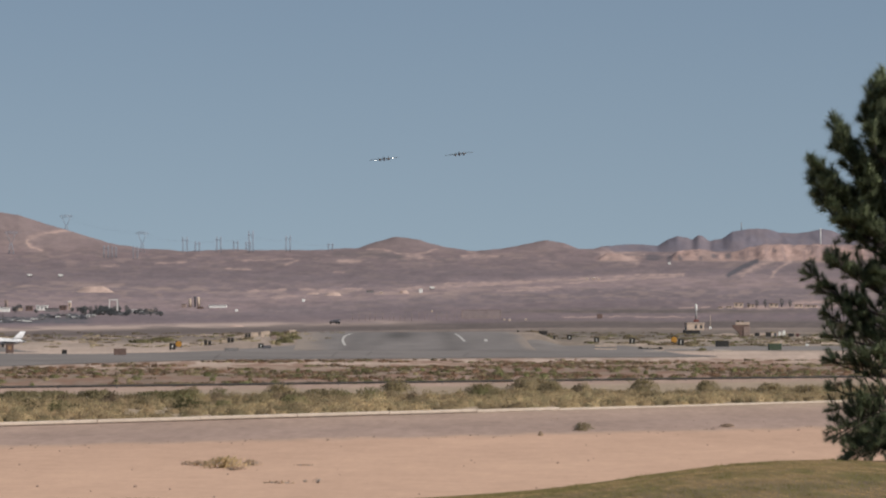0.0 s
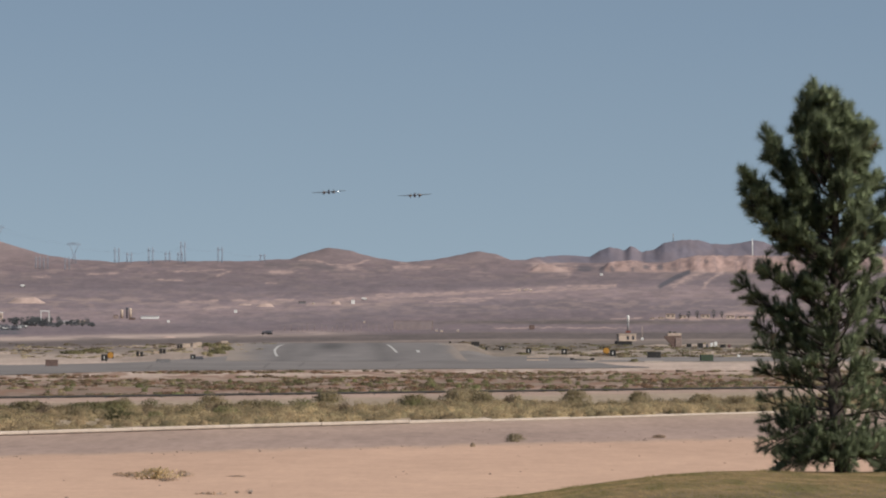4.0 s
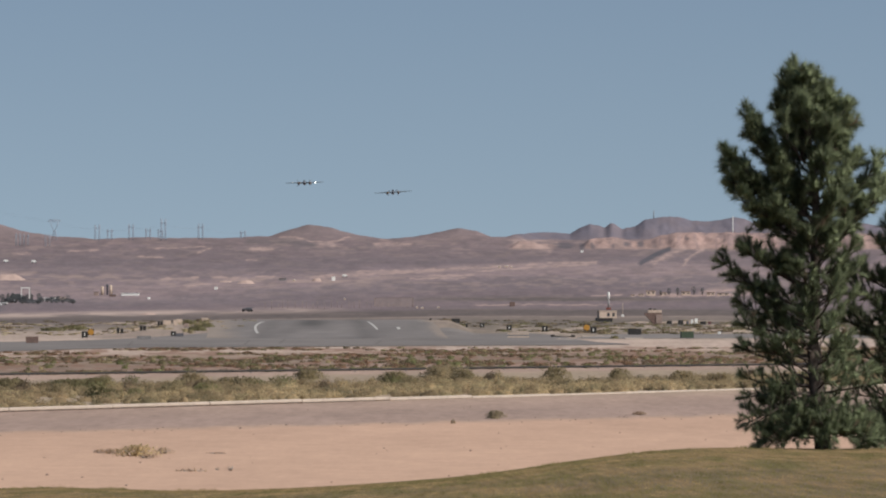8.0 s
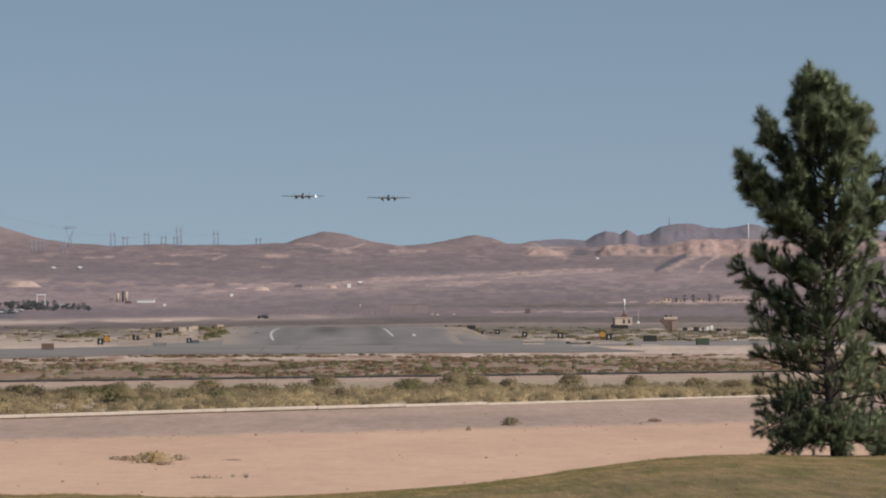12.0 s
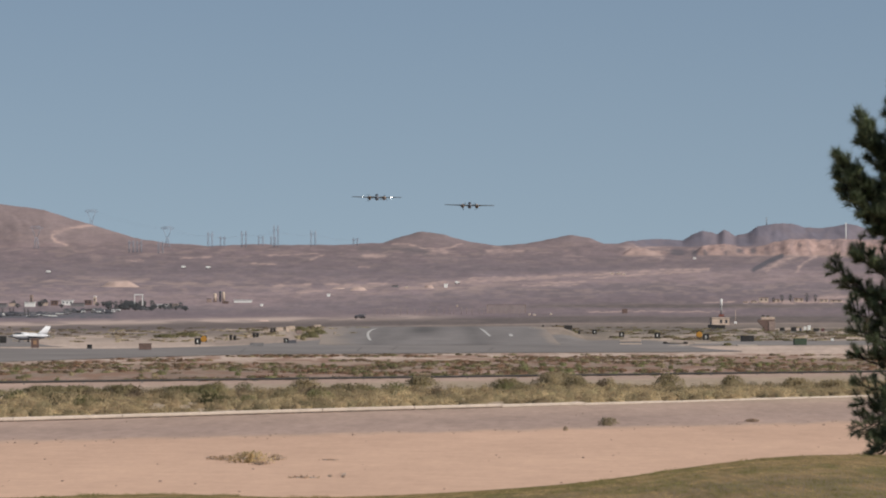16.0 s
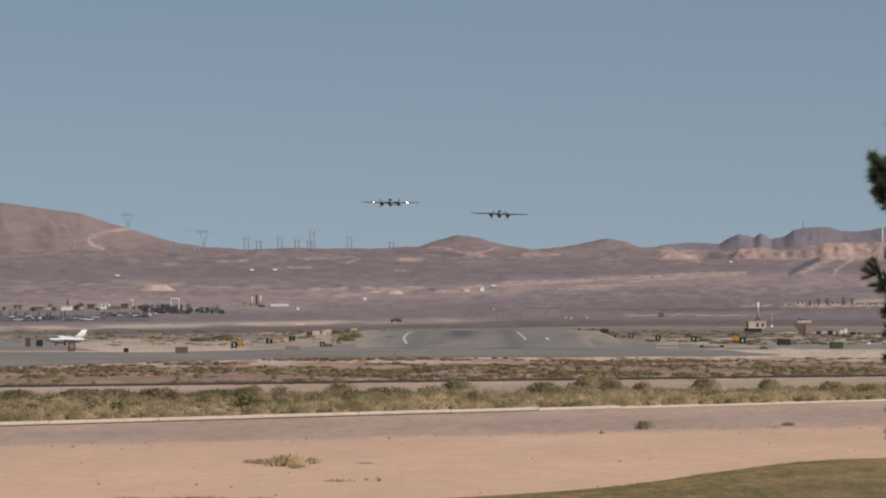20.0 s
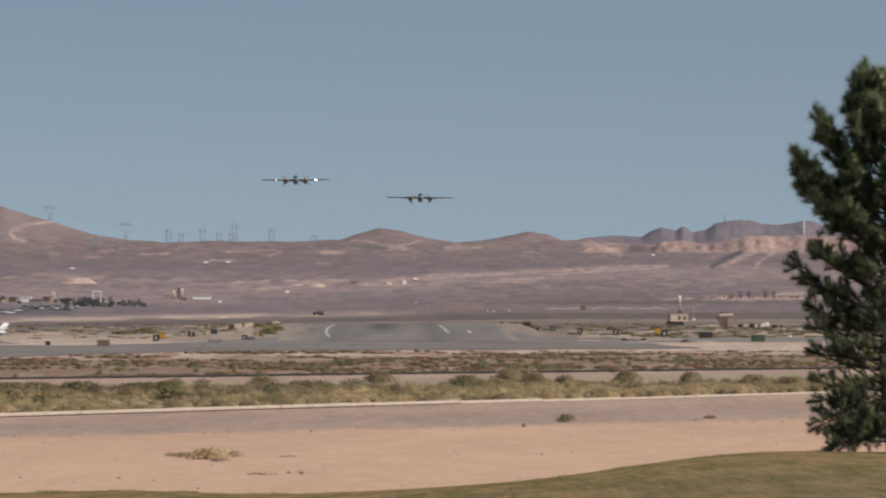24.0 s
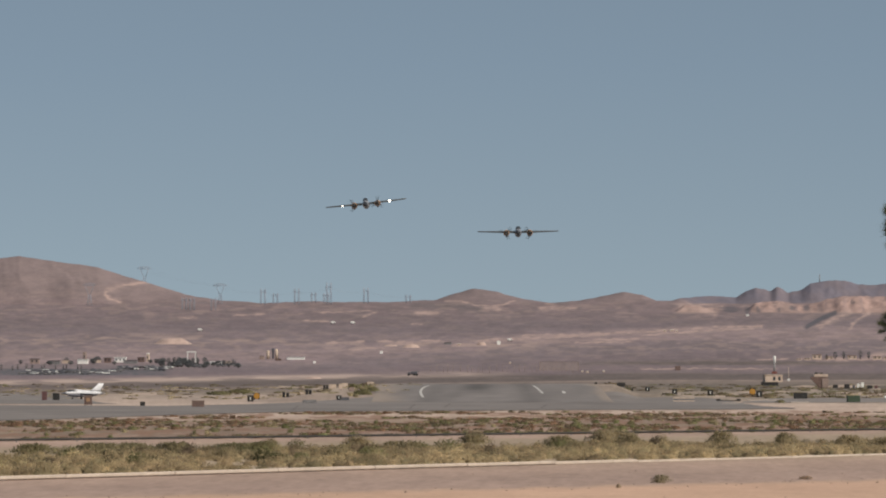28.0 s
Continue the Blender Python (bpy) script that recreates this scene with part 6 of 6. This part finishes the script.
# ---- the sand in front: bushes, twigs and stones ----
def build_front():
    olive, sage = (0.285, 0.235, 0.14), (0.345, 0.28, 0.175)
    bush("dry_bush", foot(-541, -267), 2.2, 0.62, (0.56, 0.43, 0.25), 1, "straw-yellow dry bush spreading on bare sand", 700, 0.06, 0.45)
    bush("dry_bush", foot(-579, -264), 1.5, 0.3, (0.50, 0.37, 0.25), 2, "low brown dry bush on bare sand", 300, 0.07, 0.3)
    bush("dry_bush", foot(-494, -263), 1.0, 0.34, (0.48, 0.36, 0.24), 3, "low brown dry bush on bare sand", 260, 0.08, 0.3)
    bush("dry_bush", foot(-604, -262), 1.2, 0.2, (0.46, 0.33, 0.23), 4, "flat brown dry bush on bare sand", 160, 0.08, 0.2)
    bush("dry_bush", foot(-522, -271), 1.1, 0.2, (0.42, 0.30, 0.21), 9, "flat brown dry bush on bare sand", 180, 0.08, 0.25)
    bush("green_bush", foot(92, -201), 1.35, 0.6, (0.32, 0.265, 0.175), 5, "small round grey-green bush at the gravel edge", 900, 0.075, 0.6)
    bush("brown_bush", foot(347, -194.5), 1.05, 0.26, (0.40, 0.29, 0.21), 6, "small brown bush on gravel", 420, 0.09, 0.55)
    bush("brown_bush", foot(18, -210), 0.35, 0.34, (0.40, 0.30, 0.21), 7, "thin upright brown twigs on sand", 120, 0.14)
    bush("brown_bush", foot(-376, -293), 0.45, 0.3, (0.50, 0.36, 0.26), 8, "thin dry twigs on bare sand", 60, 0.10)
    bush("brown_bush", foot(-449, -294), 1.8, 0.06, (0.50, 0.36, 0.26), 10, "flat dry twigs on bare sand", 70, 0.10)
    bush("brown_bush", foot(-399, -292), 0.3, 0.14, (0.40, 0.29, 0.2), 11, "tiny dry bush on bare sand", 60, 0.12)
    bush("brown_bush", foot(-399, -263), 1.1, 0.06, (0.48, 0.34, 0.25), 12, "flat dry twigs on bare sand", 50, 0.10)
    for k, (a, e, w, h, t) in enumerate(((198, -133, 3.2, 1.75, olive), (311, -134, 2.7, 1.65, olive), (424, -140, 3.6, 1.7, sage), (-640, -151, 5.4, 1.3, (0.245, 0.215, 0.12)), (8, -132, 4.6, 1.9, sage),
                                         (-768, -149, 4.6, 1.3, (0.265, 0.225, 0.135)), (-238, -132, 3.4, 1.4, olive), (-444, -143, 3.4, 1.7, sage), (491, -142, 3.4, 1.6, sage), (-904, -151, 5.4, 1.3, (0.265, 0.225, 0.135)), (-846, -150, 4.6, 1.25, (0.255, 0.22, 0.13)), (-610, -152, 3.6, 1.5, (0.25, 0.22, 0.12)), (-676, -150, 3.4, 1.2, (0.265, 0.23, 0.135)), (-1020, -151, 4.4, 1.2, (0.24, 0.21, 0.12)), (-380, -146, 2.4, 1.3, olive), (-338, -146, 2.2, 1.1, sage), (-575, -160, 1.5, 0.7, (0.19, 0.18, 0.08)), (-84, -140, 3.6, 1.6, olive), (-10, -137, 3.6, 2.0, sage), (38, -138, 3.0, 1.7, olive), (-600, -146, 2.4, 1.5, olive))):
        bush("creosote_bush", foot(a, e), w, h * 0.84, t, 20 + k, "tall dark olive creosote bush above the dry belt", 1300, 0.06, 0.8)
    for k, (a, e, w, h) in enumerate(((-434, -54, 4.6, 1.7), (-451, -50, 4.0, 1.4), (-416, -52, 3.6, 1.3), (304, -60, 2.2, 0.8), (-689, -46, 7.0, 1.1), (-654, -43, 8.0, 1.2))):
        bush("saltbush", foot(a, e), w, h, (0.22, 0.2, 0.11), 60 + k, "dusty green saltbush beside the taxiway", 500, 0.09)
    # stones
    rng = random.Random(4)
    shapes = []
    for k in range(5):
        bm = bmesh.new()
        bmesh.ops.create_icosphere(bm, subdivisions=1, radius=1)
        for v in bm.verts:
            v.co *= 1 + 0.35 * noise.noise(v.co * 1.3 + Vector((k * 9.0, 0, 0)))
            v.co.z *= 0.6
        me = bpy.data.meshes.new("stone")
        bm.to_mesh(me)
        bm.free()
        me.materials.append(MAT["rock"])
        shapes.append(me)
    for k in range(150):
        y = rng.uniform(190, 345)
        x = rng.uniform(-1080, 720) * y / STEP
        if k > 60:
            # along the ragged edge of the gravel
            a = rng.uniform(-1080, 620)
            y = 61600 / (211 - 0.0245 * (a + 150) + rng.gauss(0, 2.5))
            x = a * y / STEP
        r = rng.uniform(0.025, 0.065) * (1.6 if rng.random() > 0.85 else 1)
        ob = new("stone", shapes[k % 5])
        ob.matrix_basis = pose(x, y, float(ground_z(x, y)) + r * 0.3, 0, 0, rng.uniform(0, 360)) @ Matrix.Scale(r, 4)
        tagged(ob, "small dark brown stone lying on sand", "stone", "stones on the sand")


build_front()


# ---- motion ----
TRACK_A = [
    (0, -258.7, 279.6), (0.5, -254.2, 275.1), (1, -250.0, 269.4), (1.5, -246.1, 262.4), (2, -242.7, 256.7), (2.5, -240.0, 252.4),
    (3, -238.1, 248.6), (3.5, -237.3, 244.4), (5.5, -235.8, 229.1), (6, -237.4, 224.5), (6.5, -238.9, 220.7), (7, -240.8, 218.4),
    (7.5, -243.1, 216.9), (8, -245.4, 215.8), (8.5, -248.1, 215.0), (9, -251.6, 213.4), (9.5, -255.3, 210.7), (10, -259.1, 207.7),
    (10.5, -263.4, 205.4), (11, -267.6, 205.0), (11.5, -271.4, 205.4), (12, -275.7, 203.9), (12.5, -280.2, 200.1), (14.5, -298.6, 198.6),
    (15, -304.7, 200.5), (15.5, -310.4, 201.2), (16, -316.2, 202.0), (16.5, -322.3, 202.0), (17, -327.7, 201.2), (17.5, -332.6, 200.1),
    (18, -338.0, 198.6), (18.5, -343.0, 197.8), (19, -347.6, 198.2), (19.5, -352.2, 198.6), (20, -356.4, 198.9), (20.5, -360.2, 200.0),
    (21, -363.6, 202.3), (21.5, -366.0, 206.1), (23.5, -381.3, 218.4), (24, -386.3, 226.1), (24.5, -390.1, 233.7), (25, -394.7, 240.6),
    (25.5, -399.2, 246.4), (26, -403.5, 252.9), (26.5, -408.5, 261.3), (27, -414.2, 270.5), (27.5, -421.1, 280.4), (28, -428.8, 291.9),
]
TRACK_B = [
    (0, -125.6, 288.4), (0.5, -119.2, 281.2), (1, -112.7, 273.3), (1.5, -106.4, 265.4), (2, -100.6, 259.1), (2.5, -95.2, 253.3),
    (3, -90.4, 247.1), (3.5, -87.6, 241.1), (5.5, -78.0, 216.4), (6, -79.5, 211.7), (6.5, -81.1, 207.1), (7, -83.1, 203.6),
    (7.5, -85.8, 200.7), (8, -88.9, 199.0), (8.5, -92.2, 199.0), (9, -96.3, 200.1), (9.5, -101.4, 202.0), (10, -106.8, 203.9),
    (10.5, -111.7, 204.8), (11, -116.0, 204.4), (11.5, -119.8, 202.9), (12, -123.9, 201.0), (12.5, -128.7, 198.8), (14.5, -144.3, 191.3),
    (15, -147.5, 188.9), (15.5, -149.9, 187.4), (16, -151.8, 187.6), (16.5, -153.4, 187.8), (17, -154.7, 187.5), (17.5, -156.0, 187.8),
    (18, -157.6, 188.6), (18.5, -159.3, 189.1), (19, -160.8, 188.0), (19.5, -162.0, 184.1), (20, -163.1, 178.5), (20.5, -164.0, 173.8),
    (21, -163.9, 171.5), (21.5, -162.0, 170.7), (23.5, -163.6, 189.5), (24, -165.7, 194.6), (24.5, -165.9, 200.4), (25, -165.8, 205.7),
    (25.5, -165.8, 210.3), (26, -165.5, 216.5), (26.5, -164.8, 223.5), (27, -163.3, 229.6), (27.5, -161.1, 235.5), (28, -159.5, 241.3),
]
ROLL_A = [(0, -6), (3, -5), (5, -3), (8, -1.5), (11, 0), (17, 1), (20, 0.5), (25, -0.6), (26.5, -2), (28, -6.3)]
ROLL_B = [(0, -7), (3, -3), (8, -3.3), (11, 0), (17, 1.2), (20, 1.7), (25, 0.2), (28, -0.5)]


def gone(t):
    """How far ahead the pair flies."""
    return 3110 - 88.4 * t + 0.6466 * t * t


def motions():
    for ob, track, roll in ((bomber_lit, TRACK_A, ROLL_A), (bomber_dark, TRACK_B, ROLL_B)):
        rows = []
        for t, a, e in track:
            p = sight(a, e, gone(t))
            r = float(np.interp(t, [q[0] for q in roll], [q[1] for q in roll]))
            rows.append((t, pose(p.x, p.y, p.z, -1.2, r, 1.5)))
        walk(ob, rows)
    for ob, (a0, rate, e0, lift) in zip(DRIVEN, ((-888.0, 14.3, 71.7, 0.29), (-833.0, 13.6, 71.5, 0.3), (-1133.0, 14.6, 69.0, 0.0))):
        walk(ob, [(t, Matrix.Translation(foot(a0 + rate * t, e0 + lift * t))) for t in range(0, 29, 2)])
    for k, (hub, side) in enumerate(PROPS):
        walk(hub, [(n / FPS, pose(side * 3.05, -3.9, -0.22, 0, 80 * n + 37 * k, 0)) for n in range(0, 28 * FPS + 1)])


motions()
